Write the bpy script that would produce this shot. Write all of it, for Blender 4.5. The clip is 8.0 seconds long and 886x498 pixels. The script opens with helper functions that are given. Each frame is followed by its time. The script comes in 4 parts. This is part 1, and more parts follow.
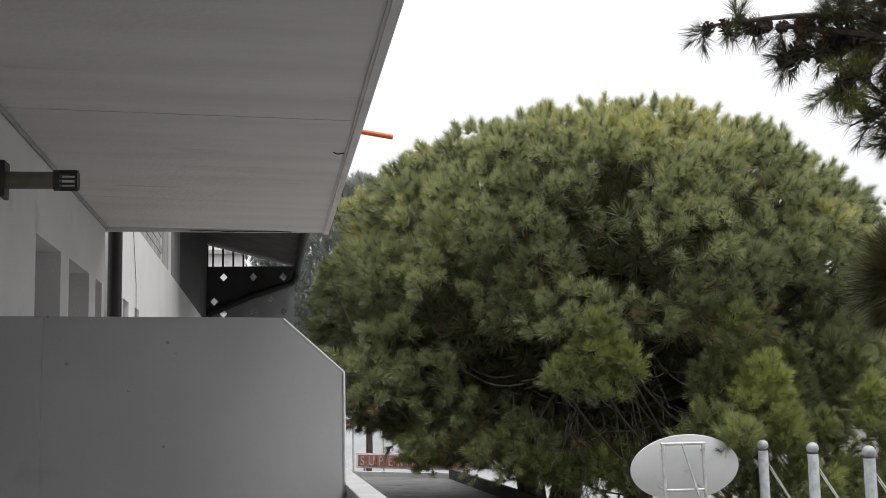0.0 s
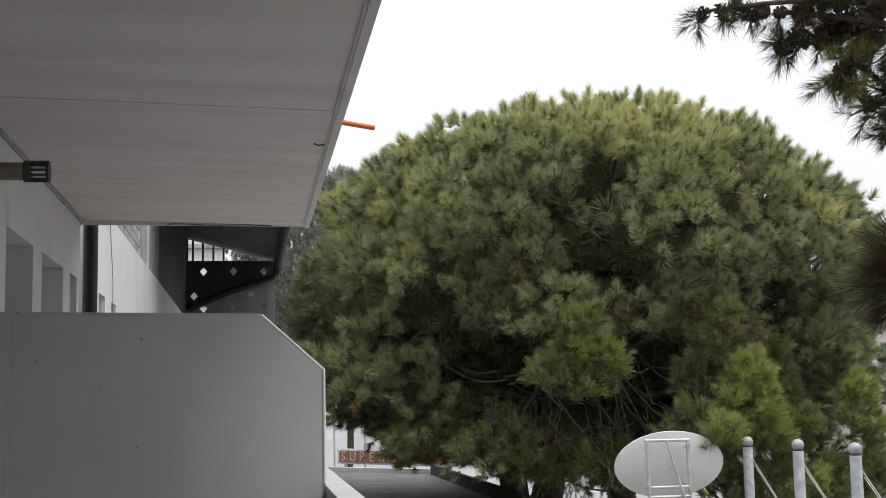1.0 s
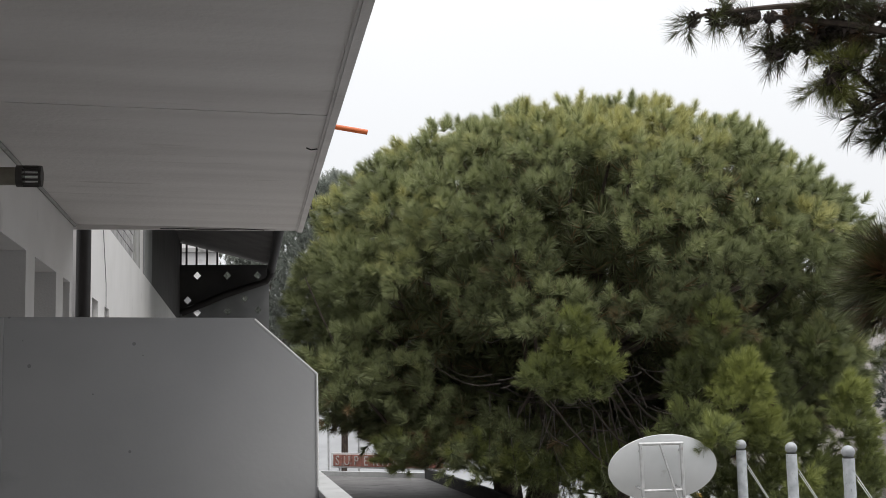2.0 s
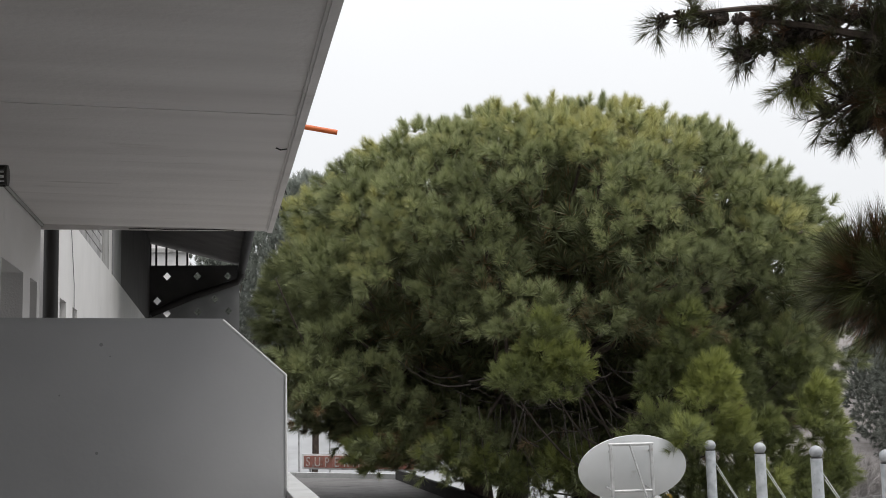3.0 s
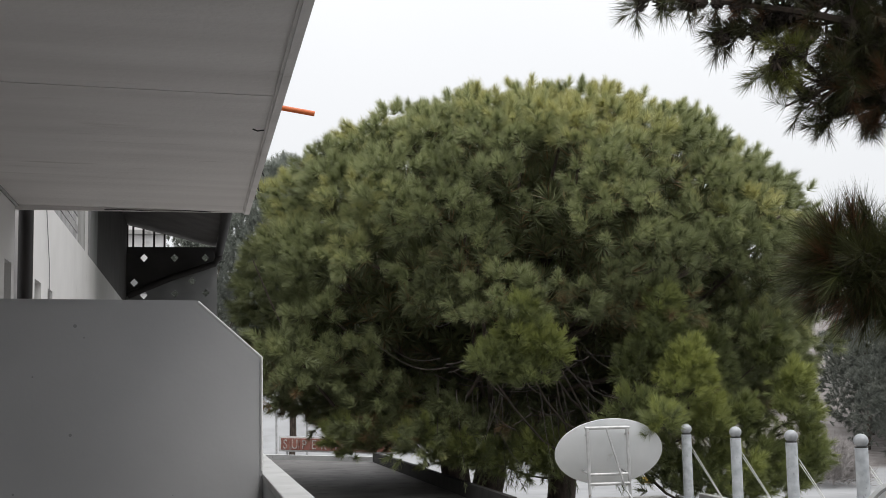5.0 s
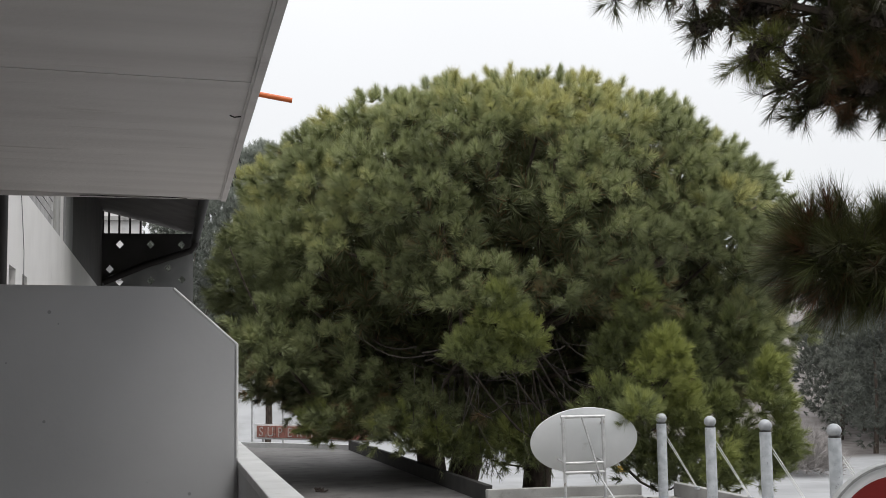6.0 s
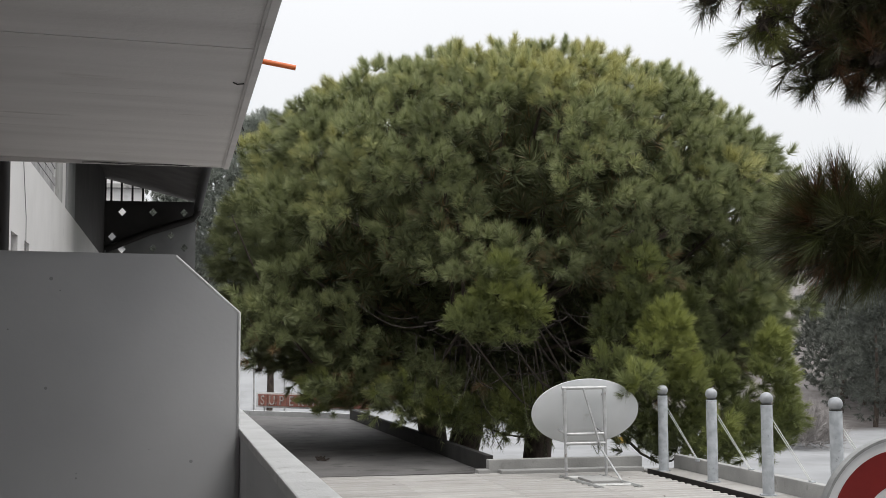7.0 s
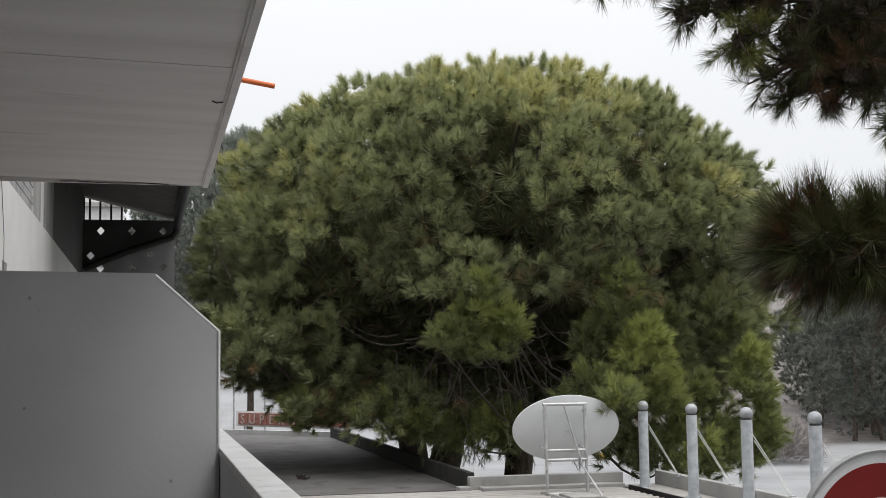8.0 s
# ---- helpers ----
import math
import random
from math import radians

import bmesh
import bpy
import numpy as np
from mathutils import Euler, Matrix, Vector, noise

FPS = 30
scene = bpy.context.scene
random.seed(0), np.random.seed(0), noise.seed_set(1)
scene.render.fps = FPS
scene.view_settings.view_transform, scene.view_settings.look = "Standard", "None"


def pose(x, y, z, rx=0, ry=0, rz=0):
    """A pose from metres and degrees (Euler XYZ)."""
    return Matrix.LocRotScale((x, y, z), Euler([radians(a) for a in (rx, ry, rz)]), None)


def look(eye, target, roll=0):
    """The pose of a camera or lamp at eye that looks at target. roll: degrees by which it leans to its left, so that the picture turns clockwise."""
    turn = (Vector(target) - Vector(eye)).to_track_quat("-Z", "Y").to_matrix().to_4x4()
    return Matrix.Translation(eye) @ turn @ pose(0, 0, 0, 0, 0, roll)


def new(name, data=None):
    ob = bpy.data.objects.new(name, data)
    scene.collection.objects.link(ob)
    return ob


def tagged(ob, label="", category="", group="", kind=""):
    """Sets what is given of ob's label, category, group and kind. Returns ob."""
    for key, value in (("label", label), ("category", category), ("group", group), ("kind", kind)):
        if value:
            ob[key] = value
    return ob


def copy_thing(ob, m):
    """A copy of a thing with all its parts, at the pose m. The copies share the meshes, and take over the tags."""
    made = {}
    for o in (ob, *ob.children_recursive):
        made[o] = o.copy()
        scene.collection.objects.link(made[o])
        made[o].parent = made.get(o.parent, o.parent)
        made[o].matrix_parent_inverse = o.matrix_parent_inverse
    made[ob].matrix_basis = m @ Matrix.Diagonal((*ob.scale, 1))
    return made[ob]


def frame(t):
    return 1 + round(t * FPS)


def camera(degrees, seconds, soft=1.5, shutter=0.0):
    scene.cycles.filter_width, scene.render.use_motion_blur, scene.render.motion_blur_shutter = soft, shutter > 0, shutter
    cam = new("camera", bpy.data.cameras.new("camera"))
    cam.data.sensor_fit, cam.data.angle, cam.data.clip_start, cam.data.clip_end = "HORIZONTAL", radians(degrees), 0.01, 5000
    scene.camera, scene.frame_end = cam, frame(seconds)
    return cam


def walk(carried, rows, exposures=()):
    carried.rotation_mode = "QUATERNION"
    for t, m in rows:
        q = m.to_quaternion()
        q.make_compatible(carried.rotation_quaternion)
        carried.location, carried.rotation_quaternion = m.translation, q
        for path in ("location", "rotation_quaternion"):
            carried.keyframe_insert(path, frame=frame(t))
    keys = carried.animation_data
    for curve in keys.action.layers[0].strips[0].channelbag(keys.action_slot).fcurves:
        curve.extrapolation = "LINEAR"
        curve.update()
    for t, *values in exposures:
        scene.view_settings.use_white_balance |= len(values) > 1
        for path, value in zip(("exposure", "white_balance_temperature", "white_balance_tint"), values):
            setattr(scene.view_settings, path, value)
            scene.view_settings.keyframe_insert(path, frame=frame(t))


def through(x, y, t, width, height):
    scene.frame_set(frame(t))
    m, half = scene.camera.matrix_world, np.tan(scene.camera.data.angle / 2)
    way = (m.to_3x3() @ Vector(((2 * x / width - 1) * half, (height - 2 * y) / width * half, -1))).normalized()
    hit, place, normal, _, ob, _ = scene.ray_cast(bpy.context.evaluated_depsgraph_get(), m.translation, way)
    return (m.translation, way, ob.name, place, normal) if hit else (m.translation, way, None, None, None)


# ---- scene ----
cam = camera(39.0, 8.0, soft=0.8)

PATH = [
    (0, (0.015, 0.121, 1.374), (0.2880, 2.0860, 1.6270), -1.10),
    (0.5, (0.024, 0.232, 1.387), (0.3180, 2.1950, 1.6250), -1.20),
    (1, (0.031, 0.291, 1.393), (0.3330, 2.2530, 1.6370), -1.10),
    (1.2, (0.032, 0.289, 1.394), (0.3342, 2.2511, 1.6361), -1.13),
    (2.3, (0.038, 0.279, 1.396), (0.3563, 2.2367, 1.6468), -1.27),
    (2.5, (0.039, 0.277, 1.397), (0.3650, 2.2340, 1.6430), -1.30),
    (3, (0.047, 0.289, 1.394), (0.4030, 2.2410, 1.6440), -1.30),
    (3.5, (0.050, 0.288, 1.396), (0.4040, 2.2410, 1.6400), -1.20),
    (4, (0.058, 0.295, 1.393), (0.4280, 2.2460, 1.6290), -1.30),
    (4.5, (0.058, 0.308, 1.395), (0.4290, 2.2590, 1.6320), -1.20),
    (4.7, (0.058, 0.309, 1.395), (0.4344, 2.2597, 1.6248), -1.15),
    (5.8, (0.061, 0.314, 1.393), (0.4831, 2.2574, 1.6074), -0.85),
    (6, (0.061, 0.315, 1.393), (0.4860, 2.2590, 1.5970), -0.80),
    (6.2, (0.063, 0.311, 1.390), (0.4850, 2.2573, 1.5774), -0.72),
    (6.4, (0.065, 0.308, 1.387), (0.4873, 2.2551, 1.5549), -0.64),
    (6.5, (0.066, 0.306, 1.385), (0.4860, 2.2550, 1.5390), -0.60),
    (6.6, (0.065, 0.313, 1.386), (0.4824, 2.2640, 1.5234), -0.54),
    (6.7, (0.064, 0.320, 1.388), (0.4831, 2.2711, 1.5216), -0.48),
    (6.9, (0.062, 0.334, 1.391), (0.4812, 2.2844, 1.5359), -0.36),
    (7, (0.061, 0.341, 1.392), (0.4830, 2.2900, 1.5490), -0.30),
    (7.2, (0.061, 0.343, 1.393), (0.4918, 2.2895, 1.5533), -0.34),
    (7.5, (0.062, 0.345, 1.394), (0.4970, 2.2900, 1.5650), -0.40),
    (8, (0.060, 0.332, 1.392), (0.5130, 2.2720, 1.5760), -0.70),
]
walk(cam, [(t, look(eye, target, roll)) for t, eye, target, roll in PATH], exposures=[(0.0, 0.28), (1.1, 0.26), (2.4, 0.12), (8.0, 0.12)])

# ---------------------------------------------------------------- light
SUN_ELEVATION, SUN_TURN = radians(55), radians(150)
world = bpy.data.worlds.new("overcast_sky")
scene.world = world
world.use_nodes = True
wn, wl = world.node_tree.nodes, world.node_tree.links
wn.clear()
w_out = wn.new("ShaderNodeOutputWorld")
w_sky = wn.new("ShaderNodeTexSky")
w_sky.sky_type = "NISHITA"
w_sky.sun_disc = False
w_sky.sun_elevation, w_sky.sun_rotation = SUN_ELEVATION, SUN_TURN
w_sky.dust_density = 4.0
w_clear = wn.new("ShaderNodeBackground")
w_clear.inputs["Strength"].default_value = 0.1
wl.new(w_sky.outputs[0], w_clear.inputs["Color"])
w_cloud = wn.new("ShaderNodeBackground")
w_noise = wn.new("ShaderNodeTexNoise")
w_noise.inputs["Scale"].default_value = 1.6
w_noise.inputs["Detail"].default_value = 5.0
w_ramp = wn.new("ShaderNodeValToRGB")
w_ramp.color_ramp.elements[0].position, w_ramp.color_ramp.elements[1].position = 0.3, 0.7
w_ramp.color_ramp.elements[0].color = (0.90, 0.915, 0.94, 1)
w_ramp.color_ramp.elements[1].color = (0.96, 0.97, 0.99, 1)
wl.new(w_noise.outputs["Fac"], w_ramp.inputs["Fac"])
wl.new(w_ramp.outputs["Color"], w_cloud.inputs["Color"])
# an overcast sky is about three times as bright overhead as at the horizon
w_dir = wn.new("ShaderNodeTexCoord")
w_sep = wn.new("ShaderNodeSeparateXYZ")
wl.new(w_dir.outputs["Generated"], w_sep.inputs[0])
w_up = wn.new("ShaderNodeMath")
w_up.operation = "MAXIMUM"
w_up.inputs[1].default_value = 0.0
wl.new(w_sep.outputs["Z"], w_up.inputs[0])
w_pow = wn.new("ShaderNodeMath")
w_pow.operation = "POWER"
w_pow.inputs[1].default_value = 2.3
wl.new(w_up.outputs[0], w_pow.inputs[0])
w_lum = wn.new("ShaderNodeMath")
w_lum.operation = "MULTIPLY_ADD"
w_lum.inputs[1].default_value, w_lum.inputs[2].default_value = 2.15, 0.875
wl.new(w_pow.outputs[0], w_lum.inputs[0])
wl.new(w_lum.outputs[0], w_cloud.inputs["Strength"])
w_mix = wn.new("ShaderNodeMixShader")
w_mix.inputs["Fac"].default_value = 0.94
wl.new(w_clear.outputs[0], w_mix.inputs[1])
wl.new(w_cloud.outputs[0], w_mix.inputs[2])
wl.new(w_mix.outputs[0], w_out.inputs["Surface"])

sun_data = bpy.data.lights.new("sun", "SUN")
sun_data.energy, sun_data.angle, sun_data.color = 0.8, radians(20), (1.0, 0.97, 0.92)
sun = new("sun", sun_data)
sun.matrix_world = look((0, 0, 40), (0 - 14, 16, 0))

# ---------------------------------------------------------------- materials


def material(name, low, high, scale=3.0, rough=0.8, metal=0.0, bump=0.15, grain=60.0, stretch=(1, 1, 1), stain=None, stain_at=0.62, per_object=0.0, specks=None, speck_scale=5.0):
    """A surface whose colour drifts between two tones, with fine relief and, if given, stains."""
    m = bpy.data.materials.new(name)
    m.use_nodes = True
    n, l = m.node_tree.nodes, m.node_tree.links
    b = n["Principled BSDF"]
    b.inputs["Roughness"].default_value, b.inputs["Metallic"].default_value = rough, metal
    co = n.new("ShaderNodeNewGeometry")
    mp = n.new("ShaderNodeMapping")
    mp.inputs["Scale"].default_value = stretch
    l.new(co.outputs["Position"], mp.inputs["Vector"])
    big = n.new("ShaderNodeTexNoise")
    big.inputs["Scale"].default_value, big.inputs["Detail"].default_value = scale, 6.0
    l.new(mp.outputs[0], big.inputs["Vector"])
    ramp = n.new("ShaderNodeValToRGB")
    ramp.color_ramp.elements[0].position, ramp.color_ramp.elements[1].position = 0.32, 0.68
    ramp.color_ramp.elements[0].color, ramp.color_ramp.elements[1].color = (*low, 1), (*high, 1)
    l.new(big.outputs["Fac"], ramp.inputs["Fac"])
    colour = ramp.outputs["Color"]
    fine = n.new("ShaderNodeTexNoise")
    fine.inputs["Scale"].default_value, fine.inputs["Detail"].default_value = grain, 4.0
    l.new(co.outputs["Position"], fine.inputs["Vector"])
    if stain:
        blot = n.new("ShaderNodeTexNoise")
        blot.inputs["Scale"].default_value, blot.inputs["Detail"].default_value = scale * 2.3, 8.0
        l.new(mp.outputs[0], blot.inputs["Vector"])
        edge = n.new("ShaderNodeMapRange")
        edge.inputs["From Min"].default_value, edge.inputs["From Max"].default_value = stain_at, stain_at + 0.12
        l.new(blot.outputs["Fac"], edge.inputs["Value"])
        mix = n.new("ShaderNodeMixRGB")
        mix.inputs["Color2"].default_value = (*stain, 1)
        l.new(edge.outputs[0], mix.inputs["Fac"])
        l.new(colour, mix.inputs["Color1"])
        colour = mix.outputs["Color"]
    if specks:
        cell = n.new("ShaderNodeTexVoronoi")
        cell.inputs["Scale"].default_value = speck_scale
        l.new(co.outputs["Position"], cell.inputs["Vector"])
        wide = n.new("ShaderNodeSeparateColor")
        l.new(cell.outputs["Color"], wide.inputs[0])
        lim = n.new("ShaderNodeMath")
        lim.operation = "MULTIPLY"
        lim.inputs[1].default_value = 0.13
        l.new(wide.outputs[0], lim.inputs[0])
        dot = n.new("ShaderNodeMath")
        dot.operation = "LESS_THAN"
        l.new(cell.outputs["Distance"], dot.inputs[0])
        l.new(lim.outputs[0], dot.inputs[1])
        pick = n.new("ShaderNodeMath")
        pick.operation = "GREATER_THAN"
        pick.inputs[1].default_value = 0.72
        l.new(wide.outputs[1], pick.inputs[0])
        both = n.new("ShaderNodeMath")
        both.operation = "MULTIPLY"
        l.new(dot.outputs[0], both.inputs[0])
        l.new(pick.outputs[0], both.inputs[1])
        soft = n.new("ShaderNodeMath")
        soft.operation = "MULTIPLY"
        soft.inputs[1].default_value = 0.75
        l.new(both.outputs[0], soft.inputs[0])
        mix = n.new("ShaderNodeMixRGB")
        mix.inputs["Color2"].default_value = (*specks, 1)
        l.new(soft.outputs[0], mix.inputs["Fac"])
        l.new(colour, mix.inputs["Color1"])
        colour = mix.outputs["Color"]
    if per_object:
        info = n.new("ShaderNodeObjectInfo")
        hue = n.new("ShaderNodeHueSaturation")
        rng = n.new("ShaderNodeMapRange")
        rng.inputs["To Min"].default_value, rng.inputs["To Max"].default_value = 1 - per_object, 1 + per_object
        l.new(info.outputs["Random"], rng.inputs["Value"])
        l.new(rng.outputs[0], hue.inputs["Value"])
        l.new(colour, hue.inputs["Color"])
        colour = hue.outputs["Color"]
    l.new(colour, b.inputs["Base Color"])
    bp = n.new("ShaderNodeBump")
    bp.inputs["Strength"].default_value, bp.inputs["Distance"].default_value = bump, 0.01
    l.new(fine.outputs["Fac"], bp.inputs["Height"])
    l.new(bp.outputs[0], b.inputs["Normal"])
    return m


def foliage(name, stops, through=0.25):
    """Needles coloured by the stored tint of each tuft, letting a little light through."""
    m = bpy.data.materials.new(name)
    m.use_nodes = True
    n, l = m.node_tree.nodes, m.node_tree.links
    n.clear()
    out = n.new("ShaderNodeOutputMaterial")
    tint = n.new("ShaderNodeAttribute")
    tint.attribute_name = "tint"
    ramp = n.new("ShaderNodeValToRGB")
    while len(ramp.color_ramp.elements) < len(stops):
        ramp.color_ramp.elements.new(0.5)
    for e, (p, c) in zip(ramp.color_ramp.elements, stops):
        e.position, e.color = p, (*c, 1)
    l.new(tint.outputs["Fac"], ramp.inputs["Fac"])
    d = n.new("ShaderNodeBsdfPrincipled")
    d.inputs["Roughness"].default_value = 0.55
    l.new(ramp.outputs["Color"], d.inputs["Base Color"])
    t = n.new("ShaderNodeBsdfTranslucent")
    l.new(ramp.outputs["Color"], t.inputs["Color"])
    mix = n.new("ShaderNodeMixShader")
    mix.inputs["Fac"].default_value = through
    l.new(d.outputs[0], mix.inputs[1])
    l.new(t.outputs[0], mix.inputs[2])
    l.new(mix.outputs[0], out.inputs["Surface"])
    return m


def glass(name):
    m = bpy.data.materials.new(name)
    m.use_nodes = True
    b = m.node_tree.nodes["Principled BSDF"]
    b.inputs["Base Color"].default_value = (0.9, 0.93, 0.93, 1)
    b.inputs["Roughness"].default_value = 0.08
    b.inputs["Transmission Weight"].default_value = 1.0
    return m


M_PLASTER = material("white_plaster", (0.57, 0.555, 0.545), (0.65, 0.635, 0.625), 1.3, 0.85, bump=0.25, grain=70, stain=(0.48, 0.47, 0.46), stain_at=0.66)
M_DIVIDER = material("grey_white_plaster", (0.40, 0.40, 0.405), (0.47, 0.47, 0.475), 1.1, 0.85, bump=0.07, grain=38, stain=(0.36, 0.36, 0.36), stain_at=0.68, specks=(0.22, 0.22, 0.22), speck_scale=13.0)
M_SOFFIT = material("painted_concrete", (0.57, 0.542, 0.528), (0.66, 0.632, 0.615), 2.2, 0.85, bump=0.3, grain=30, stretch=(0.25, 1.6, 1), stain=(0.5, 0.47, 0.45), stain_at=0.64)
M_CAP = material("pale_coping", (0.46, 0.46, 0.455), (0.56, 0.56, 0.555), 5.0, 0.8, bump=0.3, grain=90, stain=(0.36, 0.36, 0.345))
M_CONCRETE = material("raw_concrete", (0.25, 0.245, 0.235), (0.36, 0.355, 0.34), 2.5, 0.9, bump=0.4, grain=55, stain=(0.18, 0.175, 0.165))
M_FELT = material("bitumen_felt", (0.085, 0.079, 0.076), (0.155, 0.148, 0.143), 1.6, 0.85, bump=0.4, grain=80, stain=(0.07, 0.066, 0.062), stain_at=0.56, specks=(0.03, 0.026, 0.02), speck_scale=6.0)
M_SHEET = material("weathered_sheet", (0.29, 0.275, 0.255), (0.38, 0.365, 0.345), 1.2, 0.75, bump=0.2, grain=60, stretch=(0.4, 2.5, 1), stain=(0.25, 0.235, 0.215), stain_at=0.6, per_object=0.05, specks=(0.07, 0.05, 0.035), speck_scale=7.0)
M_BLACK = material("black_upstand", (0.013, 0.012, 0.011), (0.03, 0.028, 0.025), 4.0, 0.95)
M_BROWNPIPE = material("dark_brown_pipe", (0.010, 0.008, 0.007), (0.018, 0.014, 0.013), 5.0, 0.6)
M_GALV = material("galvanised_steel", (0.36, 0.38, 0.40), (0.52, 0.54, 0.56), 14.0, 0.5, 0.35, bump=0.1, grain=50, stain=(0.26, 0.27, 0.28), per_object=0.04)
M_BALL = material("grey_cap", (0.26, 0.27, 0.28), (0.38, 0.39, 0.40), 12.0, 0.6, 0.3)
M_ROPE = material("pale_rod", (0.5, 0.5, 0.48), (0.62, 0.62, 0.6), 20.0, 0.6, 0.2)
M_DISH = material("dish_back", (0.57, 0.585, 0.59), (0.65, 0.66, 0.665), 3.0, 0.55, bump=0.05, stain=(0.45, 0.45, 0.44), stain_at=0.66)
M_TUBE = material("grey_tube", (0.36, 0.36, 0.36), (0.52, 0.52, 0.52), 9.0, 0.5, 0.4, stain=(0.24, 0.2, 0.17))
M_ORANGE = material("orange_pipe", (0.62, 0.13, 0.03), (0.72, 0.18, 0.05), 8.0, 0.5)
M_RED = material("red_paint", (0.16, 0.005, 0.003), (0.21, 0.007, 0.004), 6.0, 0.75)
M_SIGNWHITE = material("sign_white", (0.66, 0.66, 0.65), (0.76, 0.76, 0.75), 7.0, 0.5, stain=(0.5, 0.5, 0.48))
M_RIM = material("sign_rim", (0.28, 0.28, 0.27), (0.4, 0.4, 0.39), 18.0, 0.5, 0.5, stain=(0.25, 0.23, 0.2))
M_LETTER = material("weathered_letter_white", (0.40, 0.36, 0.33), (0.58, 0.54, 0.51), 9.0, 0.7, stain=(0.42, 0.25, 0.2), stain_at=0.5)
M_LETTERRED = material("faded_red_board", (0.25, 0.09, 0.065), (0.36, 0.15, 0.115), 6.0, 0.8, stain=(0.3, 0.22, 0.19), stain_at=0.56)
M_LAMP = material("lamp_body", (0.13, 0.12, 0.09), (0.19, 0.175, 0.14), 9.0, 0.5, 0.3)
M_LAMPDARK = material("lamp_cage", (0.02, 0.018, 0.016), (0.035, 0.03, 0.028), 9.0, 0.5)
M_DARKBOARD = material("dark_boarding", (0.045, 0.042, 0.042), (0.075, 0.07, 0.07), 2.0, 0.8, bump=0.3)
M_GREYBOARD = material("grey_boarding", (0.16, 0.16, 0.16), (0.22, 0.22, 0.22), 2.0, 0.8, bump=0.3)
M_DARKCOLUMN = material("dark_column", (0.03, 0.027, 0.025), (0.055, 0.05, 0.047), 2.0, 0.8)
M_ROOFDECK = material("brown_grey_deck", (0.09, 0.082, 0.077), (0.14, 0.13, 0.122), 2.0, 0.85)
M_MORTAR = material("pale_mortar", (0.42, 0.415, 0.41), (0.52, 0.515, 0.51), 6.0, 0.9, bump=0.3)
M_BRICK = material("grey_brick", (0.27, 0.262, 0.26), (0.37, 0.36, 0.355), 7.0, 0.9, bump=0.4, per_object=0.14)
M_DOOR = material("grey_door", (0.36, 0.35, 0.35), (0.44, 0.43, 0.43), 2.0, 0.6)
M_BARK = material("pine_bark", (0.035, 0.026, 0.02), (0.10, 0.075, 0.06), 9.0, 0.95, bump=0.9, grain=25, stretch=(2, 2, 0.5))
M_TWIG = material("dead_twig", (0.055, 0.045, 0.04), (0.12, 0.1, 0.09), 6.0, 0.9)
M_CONE = material("pine_cone", (0.025, 0.018, 0.014), (0.06, 0.045, 0.035), 30.0, 0.9)
M_YELLOW = material("yellow_board", (0.42, 0.25, 0.04), (0.52, 0.33, 0.06), 5.0, 0.6)
M_GLASS = glass("pane_glass")
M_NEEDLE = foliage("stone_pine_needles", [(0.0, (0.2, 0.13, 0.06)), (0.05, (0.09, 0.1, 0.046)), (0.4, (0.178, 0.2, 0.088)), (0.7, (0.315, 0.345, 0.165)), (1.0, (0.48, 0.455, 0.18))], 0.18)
M_NEARNEEDLE = foliage("black_pine_needles", [(0.0, (0.11, 0.05, 0.02)), (0.12, (0.04, 0.036, 0.016)), (0.6, (0.062, 0.07, 0.018)), (1.0, (0.14, 0.145, 0.03))], 0.2)
# far needles lightened and greyed: some haze is mixed into the colour
M_FARNEEDLE = foliage("far_pine_needles", [(0.0, (0.06, 0.066, 0.056)), (0.5, (0.105, 0.114, 0.096)), (1.0, (0.16, 0.168, 0.14))], 0.15)
M_YOUNG = foliage("young_pine_needles", [(0.0, (0.15, 0.12, 0.06)), (0.05, (0.09, 0.1, 0.046)), (0.4, (0.165, 0.19, 0.075)), (0.7, (0.235, 0.262, 0.09)), (1.0, (0.32, 0.345, 0.1))], 0.22)
# needles paled to grey, with distance haze put into their colour
M_HAZENEEDLE = foliage("haze_far_needles", [(0.0, (0.15, 0.165, 0.145)), (0.5, (0.26, 0.28, 0.245)), (1.0, (0.39, 0.41, 0.36))], 0.15)
M_BUSH = foliage("bare_bush_twigs", [(0.0, (0.22, 0.2, 0.19)), (1.0, (0.38, 0.355, 0.34))], 0.0)


